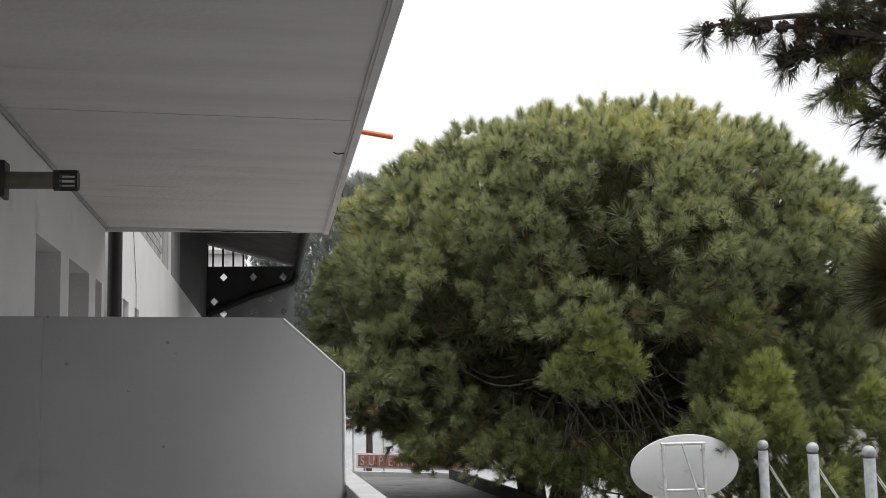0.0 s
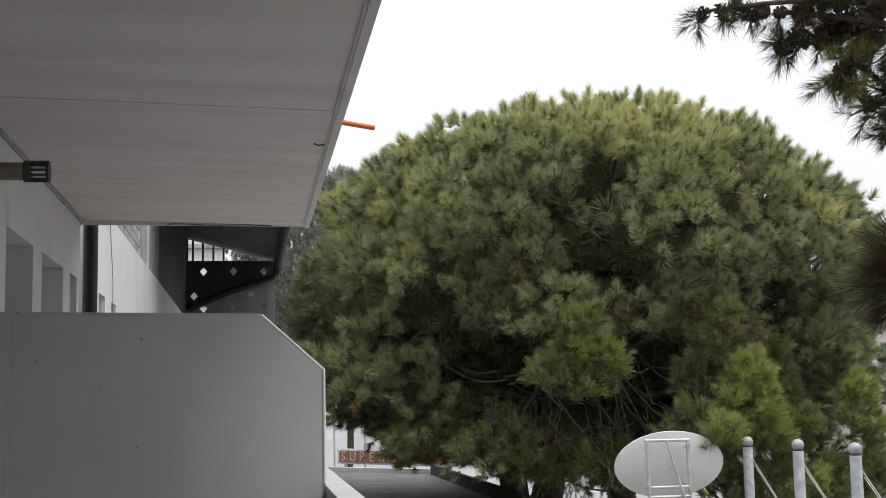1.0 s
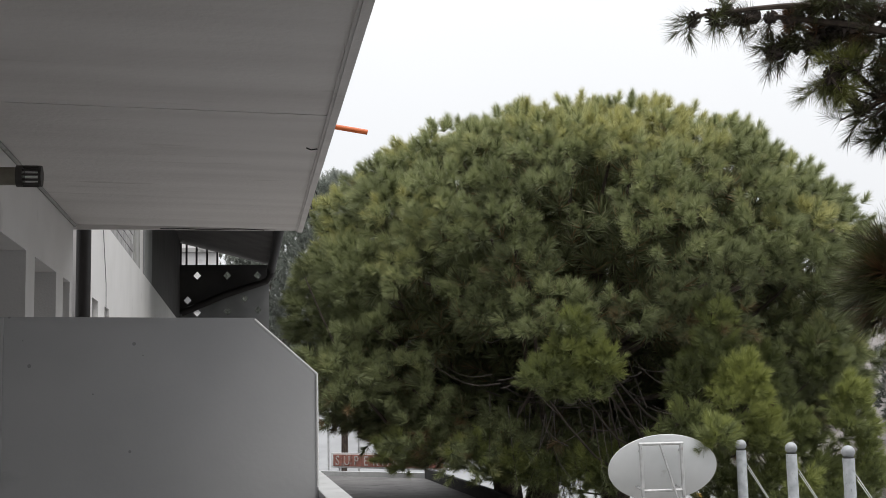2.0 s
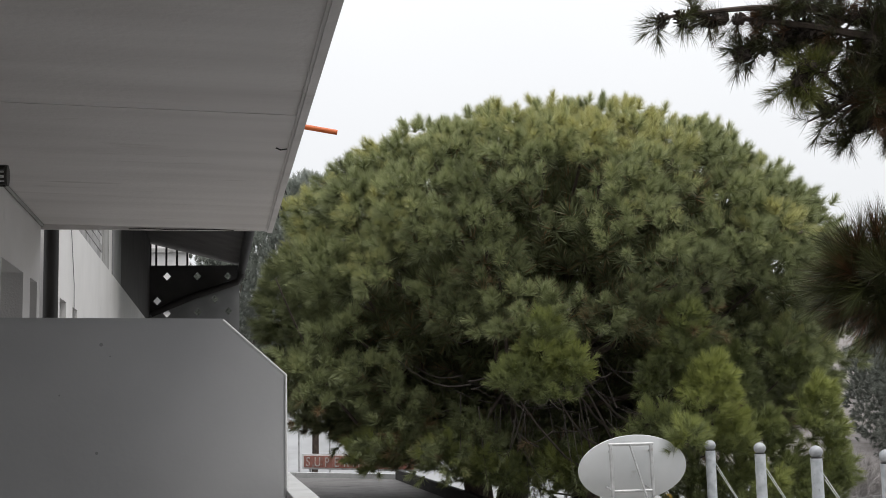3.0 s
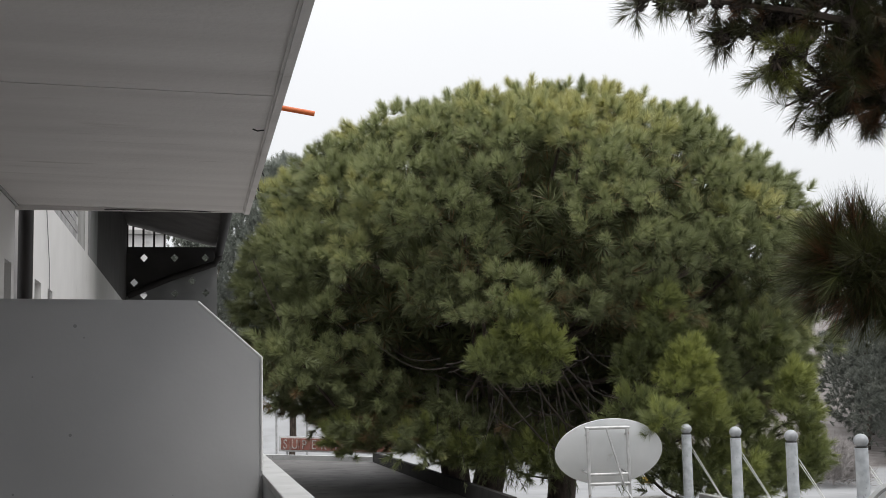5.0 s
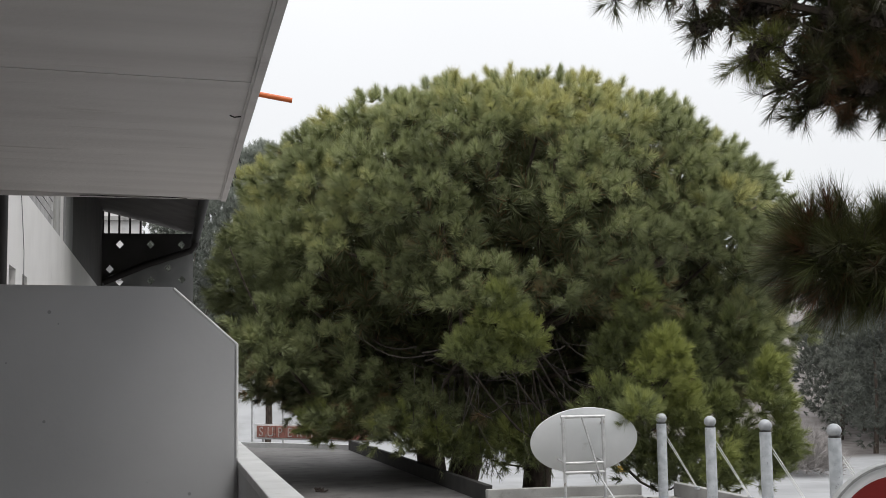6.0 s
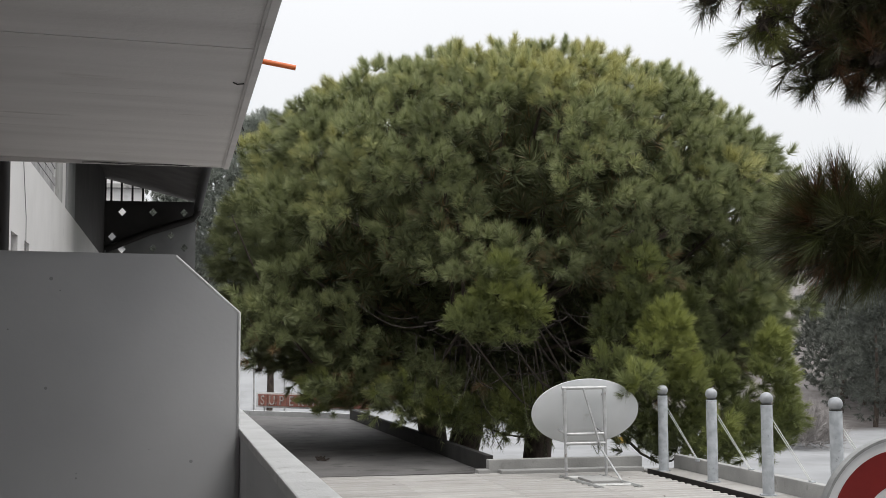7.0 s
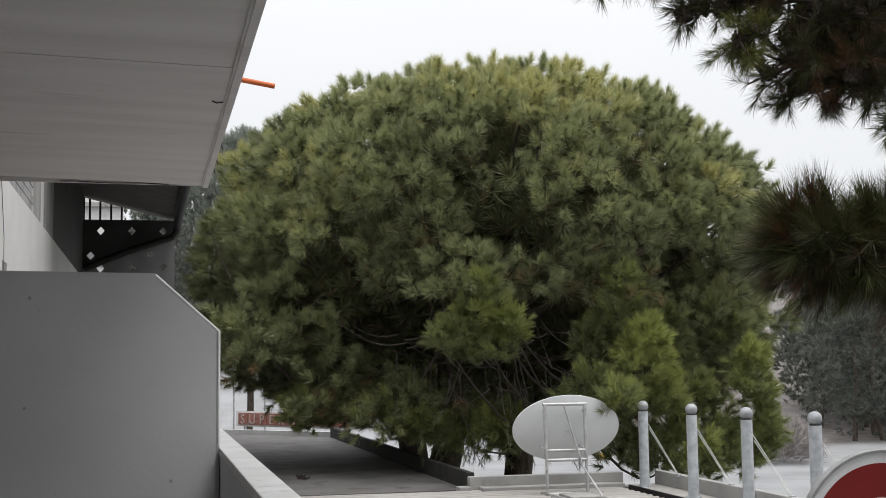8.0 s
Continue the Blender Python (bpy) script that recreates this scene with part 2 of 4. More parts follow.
def ground_material():
    m = material("snowy_ground", (0.19, 0.191, 0.194), (0.265, 0.267, 0.27), 0.35, 0.85, bump=0.3, grain=12, stain=(0.2, 0.2, 0.2), stain_at=0.58)
    n, l = m.node_tree.nodes, m.node_tree.links
    b = n["Principled BSDF"]
    snow = b.inputs["Base Color"].links[0].from_socket
    geo = n.new("ShaderNodeNewGeometry")
    sep = n.new("ShaderNodeSeparateXYZ")
    l.new(geo.outputs["Position"], sep.inputs[0])
    wob = n.new("ShaderNodeTexNoise")
    wob.inputs["Scale"].default_value, wob.inputs["Detail"].default_value = 0.12, 6.0
    l.new(geo.outputs["Position"], wob.inputs["Vector"])
    add = n.new("ShaderNodeMath")
    add.operation = "MULTIPLY_ADD"
    add.inputs[1].default_value = 14.0
    l.new(wob.outputs["Fac"], add.inputs[0])
    l.new(sep.outputs["Y"], add.inputs[2])
    reach = n.new("ShaderNodeMapRange")
    reach.inputs["From Min"].default_value, reach.inputs["From Max"].default_value = 12, 24
    reach.inputs["To Min"].default_value, reach.inputs["To Max"].default_value = 90, 0
    l.new(sep.outputs["X"], reach.inputs["Value"])
    less = n.new("ShaderNodeMath")
    less.operation = "SUBTRACT"
    l.new(add.outputs[0], less.inputs[0])
    l.new(reach.outputs[0], less.inputs[1])
    edge = n.new("ShaderNodeMapRange")
    edge.inputs["From Min"].default_value, edge.inputs["From Max"].default_value = 66, 69
    l.new(less.outputs[0], edge.inputs["Value"])
    grass = n.new("ShaderNodeTexNoise")
    grass.inputs["Scale"].default_value, grass.inputs["Detail"].default_value = 1.2, 8.0
    ramp = n.new("ShaderNodeValToRGB")
    ramp.color_ramp.elements[0].position, ramp.color_ramp.elements[1].position = 0.35, 0.7
    ramp.color_ramp.elements[0].color, ramp.color_ramp.elements[1].color = (0.11, 0.094, 0.085, 1), (0.22, 0.2, 0.19, 1)
    l.new(geo.outputs["Position"], grass.inputs["Vector"])
    l.new(grass.outputs["Fac"], ramp.inputs["Fac"])
    mix = n.new("ShaderNodeMixRGB")
    l.new(edge.outputs[0], mix.inputs["Fac"])
    l.new(snow, mix.inputs["Color1"])
    l.new(ramp.outputs["Color"], mix.inputs["Color2"])
    l.new(mix.outputs["Color"], b.inputs["Base Color"])
    return m


M_GROUND = ground_material()

# ---------------------------------------------------------------- mesh helpers


def box(bm, x0, x1, y0, y1, z0, z1, bevel=0.0):
    before = set(bm.faces)
    v = [bm.verts.new((x, y, z)) for x in (x0, x1) for y in (y0, y1) for z in (z0, z1)]
    for q in ((0, 1, 3, 2), (4, 6, 7, 5), (0, 4, 5, 1), (2, 3, 7, 6), (0, 2, 6, 4), (1, 5, 7, 3)):
        bm.faces.new([v[i] for i in q])
    if bevel:
        fresh = [f for f in bm.faces if f not in before]
        edges = list({e for f in fresh for e in f.edges})
        bmesh.ops.bevel(bm, geom=edges, offset=bevel, segments=2, affect="EDGES", profile=0.6)
    return bm


def tube(bm, points, radii, sides=10, caps=True):
    """A tapered tube along points."""
    pts = [Vector(p) for p in points]
    rings = []
    for i, p in enumerate(pts):
        way = (pts[min(i + 1, len(pts) - 1)] - pts[max(i - 1, 0)]).normalized()
        side = way.cross(Vector((0.31, 0.17, 0.93)) if abs(way.z) < 0.85 else Vector((0.9, 0.3, 0.1))).normalized()
        up = way.cross(side)
        r = radii[i] if isinstance(radii, (list, tuple)) else radii
        rings.append([bm.verts.new(p + r * (math.cos(a) * side + math.sin(a) * up)) for a in (2 * math.pi * k / sides for k in range(sides))])
    for a, b in zip(rings, rings[1:]):
        for k in range(sides):
            bm.faces.new((a[k], a[(k + 1) % sides], b[(k + 1) % sides], b[k]))
    if caps:
        bm.faces.new(rings[0][::-1])
        bm.faces.new(rings[-1])
    return bm


def ball(bm, centre, r, squash=1.0):
    bmesh.ops.create_uvsphere(bm, u_segments=20, v_segments=12, radius=r, matrix=Matrix.Translation(centre) @ Matrix.Diagonal((1, 1, squash, 1)))
    return bm


def prism(bm, outline, y0, y1):
    """A plate with an outline in x and z, from y0 to y1."""
    a = [bm.verts.new((x, y0, z)) for x, z in outline]
    b = [bm.verts.new((x, y1, z)) for x, z in outline]
    bm.faces.new(a)
    bm.faces.new(b[::-1])
    for i in range(len(a)):
        j = (i + 1) % len(a)
        bm.faces.new((a[j], a[i], b[i], b[j]))
    return bm


def cells(bm, us, vs, solid, place, depth):
    """A wall of solid cells between the lines us and vs; place(u, v, d) gives the point, d from 0 to depth."""
    keep = {}

    def vert(i, j, d):
        if (i, j, d) not in keep:
            keep[i, j, d] = bm.verts.new(place(us[i], vs[j], depth * d))
        return keep[i, j, d]
    nu, nv = len(us) - 1, len(vs) - 1
    full = {(i, j) for i in range(nu) for j in range(nv) if solid((us[i] + us[i + 1]) / 2, (vs[j] + vs[j + 1]) / 2)}
    for i, j in full:
        ring = ((i, j), (i + 1, j), (i + 1, j + 1), (i, j + 1))
        bm.faces.new([vert(*c, 0) for c in ring])
        bm.faces.new([vert(*c, 1) for c in ring[::-1]])
        for (a, b), step in zip(zip(ring, ring[1:] + ring[:1]), ((0, -1), (1, 0), (0, 1), (-1, 0))):
            if (i + step[0], j + step[1]) not in full:
                bm.faces.new((vert(*b, 0), vert(*a, 0), vert(*a, 1), vert(*b, 1)))
    bmesh.ops.recalc_face_normals(bm, faces=bm.faces[:])
    return bm


def finish(name, bm, mat, smooth=False):
    bmesh.ops.recalc_face_normals(bm, faces=bm.faces[:])
    me = bpy.data.meshes.new(name)
    bm.to_mesh(me)
    bm.free()
    me.materials.append(mat)
    if smooth:
        me.polygons.foreach_set("use_smooth", [True] * len(me.polygons))
        me.set_sharp_from_angle(angle=radians(40))
    return me


def part(name, bm, mat, parent, label="", smooth=False):
    ob = new(name, finish(name, bm, mat, smooth))
    ob.parent = parent
    return tagged(ob, label)


def solo(name, bm, mat, label, category, kind="", smooth=False, group=""):
    return tagged(new(name, finish(name, bm, mat, smooth)), label, category, group, kind)


def thing(name, label, category, at=(0, 0, 0), kind="", group=""):
    ob = new(name)
    ob.location = at
    ob.empty_display_size = 0.1
    return tagged(ob, label, category, group, kind)


def tri_mesh(name, tris, tint, mat):
    """Many loose triangles as one mesh, with a tint for each."""
    me = bpy.data.meshes.new(name)
    m = len(tris)
    me.vertices.add(3 * m)
    me.vertices.foreach_set("co", np.ascontiguousarray(tris, dtype=np.float32).ravel())
    me.loops.add(3 * m)
    me.loops.foreach_set("vertex_index", np.arange(3 * m, dtype=np.int32))
    me.polygons.add(m)
    me.polygons.foreach_set("loop_start", np.arange(0, 3 * m, 3, dtype=np.int32))
    me.update(calc_edges=True)
    at = me.attributes.new("tint", "FLOAT", "POINT")
    tint = np.clip(tint, 0, 1)[:, None] + np.where(tint > 0.06, 1, 0)[:, None] * np.array([-0.09, -0.09, 0.15])
    at.data.foreach_set("value", np.clip(tint, 0, 1).ravel().astype(np.float32))
    me.materials.append(mat)
    return me


def unit(v):
    return v / np.maximum(np.linalg.norm(v, axis=-1, keepdims=True), 1e-9)


def tufts(rng, centres, ways, tints, count, length, spread, stem, width):
    """Brushes of needles: count needles round each centre, along its way."""
    t = len(centres)
    base = centres[:, None, :] + ways[:, None, :] * (rng.random((t, count, 1)) * stem)
    way = unit(ways[:, None, :] + rng.normal(0, spread, (t, count, 3)))
    long = length * rng.uniform(0.65, 1.1, (t, count, 1))
    side = unit(np.cross(way, rng.normal(0, 1, (t, count, 3)))) * width
    tip = base + way * long
    tris = np.stack([base - side, base + side, tip], axis=2).reshape(-1, 3, 3)
    return tris, np.repeat(tints, count) + rng.normal(0, 0.05, t * count)


def sphere_points(n, rng, jitter=0.35):
    """Points spread evenly over a sphere, slightly disordered."""
    k = np.arange(n) + 0.5
    z, a = 1 - 2 * k / n, k * 2.399963
    r = np.sqrt(1 - z * z)
    p = np.stack([r * np.cos(a), r * np.sin(a), z], axis=1)
    return unit(p + rng.normal(0, jitter / math.sqrt(n) * 2, p.shape))


# ---------------------------------------------------------------- balcony
WALL_X, INNER_X, OUTER_X, END_Y = -1.27, 0.363, 0.472, 10.1

# facade beside the balcony, with deep window openings
openings = ((7.21, 8.05), (8.37, 9.27), (9.6, 9.95))


def facade_solid(y, z):
    return not any(a < y < b and 0.25 < z < 2.38 for a, b in openings)


us = sorted({-3.0, 1.2, 3.4, 5.2, END_Y, *(v for o in openings for v in o)})
bm = cells(bmesh.new(), us, [-3.2, 0.25, 2.38, 3.3], facade_solid, lambda u, v, d: (WALL_X - d, u, v), 0.3)
wall_1 = solo("wall_1", bm, M_PLASTER, "white plastered facade wall beside the balcony", "wall", "structure")
for i, (a, b) in enumerate(openings):
    w = thing("window_%d" % (i + 1), "grey shuttered window set deep in the white facade", "window", (WALL_X - 0.2, (a + b) / 2, 0.25), "structure")
    half = (b - a) / 2
    bm = bmesh.new()
    box(bm, -0.05, 0.0, -half, -half + 0.06, 0, 2.13)
    box(bm, -0.05, 0.0, half - 0.06, half, 0, 2.13)
    box(bm, -0.05, 0.0, -half + 0.06, half - 0.06, 2.07, 2.13)
    box(bm, -0.05, 0.0, -half + 0.06, half - 0.06, 0, 0.07)
    part("window_frame", bm, M_DOOR, w)
    part("shutter", box(bmesh.new(), -0.04, -0.012, -half + 0.06, half - 0.06, 0.07, 2.07), M_DOOR, w)
    part("window_sill", box(bmesh.new(), 0.004, 0.24, -half + 0.004, half - 0.004, 0.0, 0.04, 0.006), M_CAP, w)

solo("balcony_floor", box(bmesh.new(), WALL_X, INNER_X, -3, END_Y, -0.2, 0), M_CONCRETE, "grey concrete balcony floor", "floor", "structure")
# added wall behind the camera, unseen; grey so less light reaches the soffit
solo("wall_2", box(bmesh.new(), WALL_X - 0.3, OUTER_X, -3.25, -3, -3.2, 3.3), M_CONCRETE, "unseen grey wall closing the balcony behind the camera", "wall", "structure")

parapet = thing("parapet", "grey plastered balcony parapet with pale coping", "parapet", kind="structure")
part("parapet_wall", box(bmesh.new(), INNER_X + 0.006, OUTER_X - 0.006, -3, END_Y, -0.2, 0.995), M_DIVIDER, parapet)
part("coping", box(bmesh.new(), INNER_X, OUTER_X, -3, END_Y, 0.995, 1.03, 0.006), M_CAP, parapet, "pale smooth coping")

DIV_Y = 6.13
bm = prism(bmesh.new(), [(WALL_X, 0), (INNER_X - 0.001, 0), (INNER_X + 0.004, 1.56), (0.07, 1.82), (WALL_X, 1.84)], DIV_Y, DIV_Y + 0.12)
bmesh.ops.bevel(bm, geom=[e for e in bm.edges if abs(e.verts[0].co.y - e.verts[1].co.y) < 1e-4 and max(v.co.z for v in e.verts) > 1.5], offset=0.018, segments=2, affect="EDGES")
divider = thing("balcony_divider", "grey-white plastered balcony divider with one cut corner", "partition", kind="structure")
part("divider_wall", bm, M_DIVIDER, divider)
# pale bead paints the sky light caught by the divider's edges
part("edge_highlight", tube(bmesh.new(), [(0.075, DIV_Y + 0.004, 1.813), (INNER_X - 0.002, DIV_Y + 0.004, 1.556), (INNER_X - 0.002, DIV_Y + 0.004, 1.04)], 0.006, 6), M_SIGNWHITE, divider, "pale strip painted as light on the plaster edge", smooth=True)
part("pilaster", box(bmesh.new(), WALL_X, WALL_X + 0.235, DIV_Y - 0.014, DIV_Y - 0.001, 0, 1.832, 0.004), M_DIVIDER, divider)

# soffit: two bays, the far one a little lower, falling gently outward
ceiling = bmesh.new()


def slab(bm, y0, y1, low):
    zi, zo = 2.842 + low, 2.796 + low
    prism(bm, [(WALL_X, zi), (OUTER_X - 0.035, zo), (OUTER_X - 0.035, 3.12), (WALL_X, 3.12)], y0, y1)


slab(ceiling, -3, 6.2, 0.004)
slab(ceiling, 6.2, END_Y, 0.0)
box(ceiling, OUTER_X - 0.035, OUTER_X + 0.004, -3, END_Y + 0.02, 2.78, 3.15)
box(ceiling, OUTER_X - 0.048, OUTER_X - 0.035, -3, END_Y + 0.02, 2.789, 2.83)
prism(ceiling, [(WALL_X, 2.802), (OUTER_X - 0.035, 2.793), (OUTER_X - 0.035, 3.12), (WALL_X, 3.12)], END_Y, END_Y + 0.02)
solo("ceiling", ceiling, M_SOFFIT, "off-white painted concrete balcony soffit with a drip edge", "ceiling", "structure")
bm = bmesh.new()
tube(bm, [(WALL_X + 0.012, -3, 2.836), (WALL_X + 0.012, END_Y, 2.832)], 0.014, 6)
solo("trim", bm, M_CONCRETE, "thin grey cable along the wall under the soffit", "trim", "structure", True)

for y in (8.3, 8.9, 9.3):
    bm = bmesh.new()
    box(bm, OUTER_X + 0.004, OUTER_X + 0.016, y, y + 0.03, 2.80, 2.86, 0.003)
    tube(bm, [(OUTER_X + 0.012, y + 0.015, 2.80), (OUTER_X + 0.02, y + 0.015, 2.775)], 0.005, 6)
    solo("cable_clip", bm, M_LAMPDARK, "small dark cable clip on the soffit edge", "clip", group="edge clips")
bm = tube(bmesh.new(), [(0.36, 6.95, 2.795), (0.385, 6.95, 2.785), (0.42, 6.95, 2.79)], 0.004, 6)
solo("wire_hook", bm, M_LAMPDARK, "small bent wire hook under the soffit", "hook")

# thin dark tube stands in for a wavy crack on the soffit's end lip
bm = tube(bmesh.new(), [(-0.62 + 0.1 * k, END_Y - 0.006, 2.806 + 0.004 * math.sin(k * 1.3) - 0.001 * k) for k in range(9)], 0.0035, 5)
solo("edge_crack", bm, M_LAMPDARK, "dark crack line along the soffit end, built as a thin tube", "wire")

# orange pipe stub
bm = tube(bmesh.new(), [(OUTER_X - 0.02, 6.54, 2.826), (0.652, 6.54, 2.794)], 0.0135, 14)
solo("orange_pipe", bm, M_ORANGE, "short orange plastic drain pipe poking out of the roof edge", "pipe", smooth=True)

# wall lamp
lamp = thing("wall_lamp", "olive metal tube lamp with a dark cage on the white wall", "lamp", (WALL_X, 6.3, 2.508))
part("mounting_plate", box(bmesh.new(), 0, 0.025, -0.06, 0.06, -0.09, 0.09, 0.006), M_LAMPDARK, lamp)
part("body", tube(bmesh.new(), [(0.02, 0, 0), (0.25, 0, 0)], 0.043, 18), M_LAMP, lamp, smooth=True)
part("collar", tube(bmesh.new(), [(0.245, 0, 0), (0.275, 0, 0)], 0.052, 18), M_LAMPDARK, lamp, smooth=True)
part("lens", tube(bmesh.new(), [(0.27, 0, 0), (0.345, 0, 0)], [0.036, 0.033], 16), M_GLASS, lamp, smooth=True)
for k in range(12):
    a = 2 * math.pi * k / 12
    c, s = 0.046 * math.cos(a), 0.046 * math.sin(a)
    part("cage_bar", tube(bmesh.new(), [(0.27, c, s), (0.352, c, s)], 0.006, 6), M_LAMPDARK, lamp)
part("end_cap", tube(bmesh.new(), [(0.348, 0, 0), (0.36, 0, 0)], 0.05, 18), M_LAMPDARK, lamp, smooth=True)


def downpipe(label, x, y, top, foot, r):
    d = thing("downpipe", label, "pipe", (x, y, foot))
    part("pipe", tube(bmesh.new(), [(0, 0, 0), (0, 0, top - foot)], r, 14), M_BROWNPIPE, d, smooth=True)
    for z in (0.35, 0.62):
        h = (top - foot) * z
        part("bracket", tube(bmesh.new(), [(0, 0, h - 0.03), (0, 0, h + 0.02)], r * 1.1, 14), M_BROWNPIPE, d, smooth=True)
    return d


downpipe("dark brown metal downpipe at the end of the balcony", WALL_X + 0.068, END_Y + 0.09, 2.83, -3.0, 0.056)

# ---------------------------------------------------------------- next wing
bm = bmesh.new()
wins = ((11.33, 11.8), (12.3, 12.7), (13.6, 14.1))


def wing_solid(y, z):
    return not any(a < y < b and 1.2 < z < 2.39 for a, b in wins)


us = sorted({END_Y + 0.25, 26.0, *(v for o in wins for v in o)})
cells(bm, us, [-3.2, 1.2, 2.39, 3.17], wing_solid, lambda u, v, d: (WALL_X - d, u, v), 0.3)
solo("wall_3", bm, M_PLASTER, "white plastered wall of the next wing", "wall", "structure")
for i, (a, b) in enumerate(wins):
    w = thing("window_%d" % (i + 4), "small grey window in the white wing wall", "window", (WALL_X - 0.17, (a + b) / 2, 1.2), "structure")
    part("pane", box(bmesh.new(), -0.03, 0, -(b - a) / 2, (b - a) / 2, 0, 1.19), M_DOOR, w)
    part("window_frame", box(bmesh.new(), 0, 0.03, -(b - a) / 2, -(b - a) / 2 + 0.05, 0, 1.19), M_CAP, w)
bm = tube(bmesh.new(), [(WALL_X + 0.01, 12.0, 3.15), (WALL_X + 0.012, 12.3, 2.6), (WALL_X + 0.01, 12.45, 1.2)], 0.004, 6)
solo("wall_cable", bm, M_GREYBOARD, "thin grey cable hanging down the white wall", "cable")


upper = thing("wall_4", "upper wing wall of pale brick with plain pilasters", "wall", kind="structure")
panel_wall = part("brick_panel", box(bmesh.new(), WALL_X - 0.3, WALL_X - 0.02, END_Y + 0.25, 15.45, 3.17, 5.05), M_MORTAR, upper, "pale mortar bed")
part("pilaster", box(bmesh.new(), WALL_X - 0.3, WALL_X, 15.45, 16.2, 3.17, 5.05), M_CONCRETE, upper)
part("pilaster", box(bmesh.new(), WALL_X - 0.3, WALL_X - 0.03, 16.2, 17.0, 3.17, 5.05), M_PLASTER, upper)
part("pilaster", box(bmesh.new(), WALL_X - 0.3, WALL_X, 17.0, 18.2, 3.17, 5.0), M_GREYBOARD, upper)
part("dark_infill", box(bmesh.new(), WALL_X - 0.3, WALL_X - 0.01, 18.2, 26.0, 3.17, 4.95), M_DARKCOLUMN, upper)

# end screen of the wing: dark boarding with diamond holes, a window strip under a falling roof
SCREEN_Y = 26.0
screen = thing("end_screen", "dark boarded end screen with diamond cut-outs and windows", "screen wall", kind="structure")
PIPE_LINE = lambda x: 3.36 + 0.416 * (x + 1.25)


def pierced(name, outline, holes, mat, label=""):
    """A board with diamond holes through it."""
    bm = bmesh.new()
    edges = []
    for ring in [outline] + [[(x + 0.078 * c, z + 0.085 * s) for c, s in ((1, 0), (0, 1), (-1, 0), (0, -1))] for x, z in holes]:
        v = [bm.verts.new((x, SCREEN_Y, z)) for x, z in ring]
        edges += [bm.edges.new((v[i], v[(i + 1) % len(v)])) for i in range(len(v))]
    bmesh.ops.triangle_fill(bm, edges=edges, use_beauty=True, use_dissolve=False)
    ext = bmesh.ops.extrude_face_region(bm, geom=bm.faces[:])
    bmesh.ops.translate(bm, verts=[g for g in ext["geom"] if isinstance(g, bmesh.types.BMVert)], vec=(0, 0.06, 0))
    part(name, bm, mat, screen, label)


pierced("boarding", [(-1.56, PIPE_LINE(-1.56)), (0.5, PIPE_LINE(0.5)), (0.5, 4.35), (-1.56, 4.35)], [(-0.94, 4.13), (-0.34, 4.13), (0.27, 4.13), (-1.13, 3.63)], M_DARKBOARD)
# boarding below the drain pipe: its lit look is put into a paler colour
pierced("lower_boarding", [(-1.56, -3.0), (0.5, -3.0), (0.5, PIPE_LINE(0.5)), (-1.56, PIPE_LINE(-1.56))], [(0.01, 3.66), (-0.94, 3.38), (-0.33, 3.4), (0.28, 3.42)], M_GREYBOARD, "lower boarding, its lit tone painted paler grey")
roof_z = lambda x: 4.86 - 0.253 * (x + 1.4)
for a in (-1.27, -1.155, -0.955, -0.745, -0.54):
    part("mullion", prism(bmesh.new(), [(a - 0.02, 4.35), (a + 0.02, 4.35), (a + 0.02, roof_z(a) - 0.03), (a - 0.02, roof_z(a) - 0.03)], SCREEN_Y, SCREEN_Y + 0.05), M_DARKBOARD, screen)
roof = thing("wing_roof", "dark shed roof over the end of the next wing", "roof", kind="structure")
bm = prism(bmesh.new(), [(-1.6, roof_z(-1.6)), (0.6, roof_z(0.6)), (0.6, roof_z(0.6) + 0.1), (-1.6, roof_z(-1.6) + 0.1)], 17.0, 26.3)
part("roof_deck", bm, M_ROOFDECK, roof)
gutter = thing("roof_gutter", "dark brown gutter with a slanting drain pipe", "gutter", (0, 0, 0))
part("gutter_pipe", tube(bmesh.new(), [(0.6, 17.0, 4.38), (0.56, 25.6, 4.30), (0.53, 25.8, 4.2), (0.53, 25.85, 4.08)], 0.085, 12), M_BROWNPIPE, gutter, smooth=True)
part("drain_pipe", tube(bmesh.new(), [(0.53, 25.85, 4.12), (0.45, 25.87, 4.0), (-0.4, 25.9, 3.72), (-1.25, 25.9, 3.36)], 0.068, 12), M_BROWNPIPE, gutter, smooth=True)

rear = thing("rear_building", "pale rendered block behind the dark end screen", "building", (-3.2, 30.0, -3.0), kind="structure")
part("wall", box(bmesh.new(), 0, 2.6, 0, 0.3, 0, 8.75), M_PLASTER, rear)
part("band", box(bmesh.new(), 0, 2.62, -0.03, -0.002, 6.72, 7.42, 0.005), M_GREYBOARD, rear, "grey painted band")
part("ledge", box(bmesh.new(), 0, 2.64, -0.12, -0.004, 8.1, 8.2, 0.005), M_CONCRETE, rear)

# ---------------------------------------------------------------- roof terrace
FAR_L, FAR_R = 28.2, 25.0
block = thing("lower_building", "low flat-roofed building below the balcony", "building", kind="structure")
part("terrace_base", box(bmesh.new(), OUTER_X + 0.01, 5.82, 7.5, 14.05, -3.2, -0.07), M_CONCRETE, block)
bm = bmesh.new()
deck = [(OUTER_X + 0.01, 14.05), (3.5, 14.05), (3.5, FAR_R), (OUTER_X + 0.01, FAR_L)]
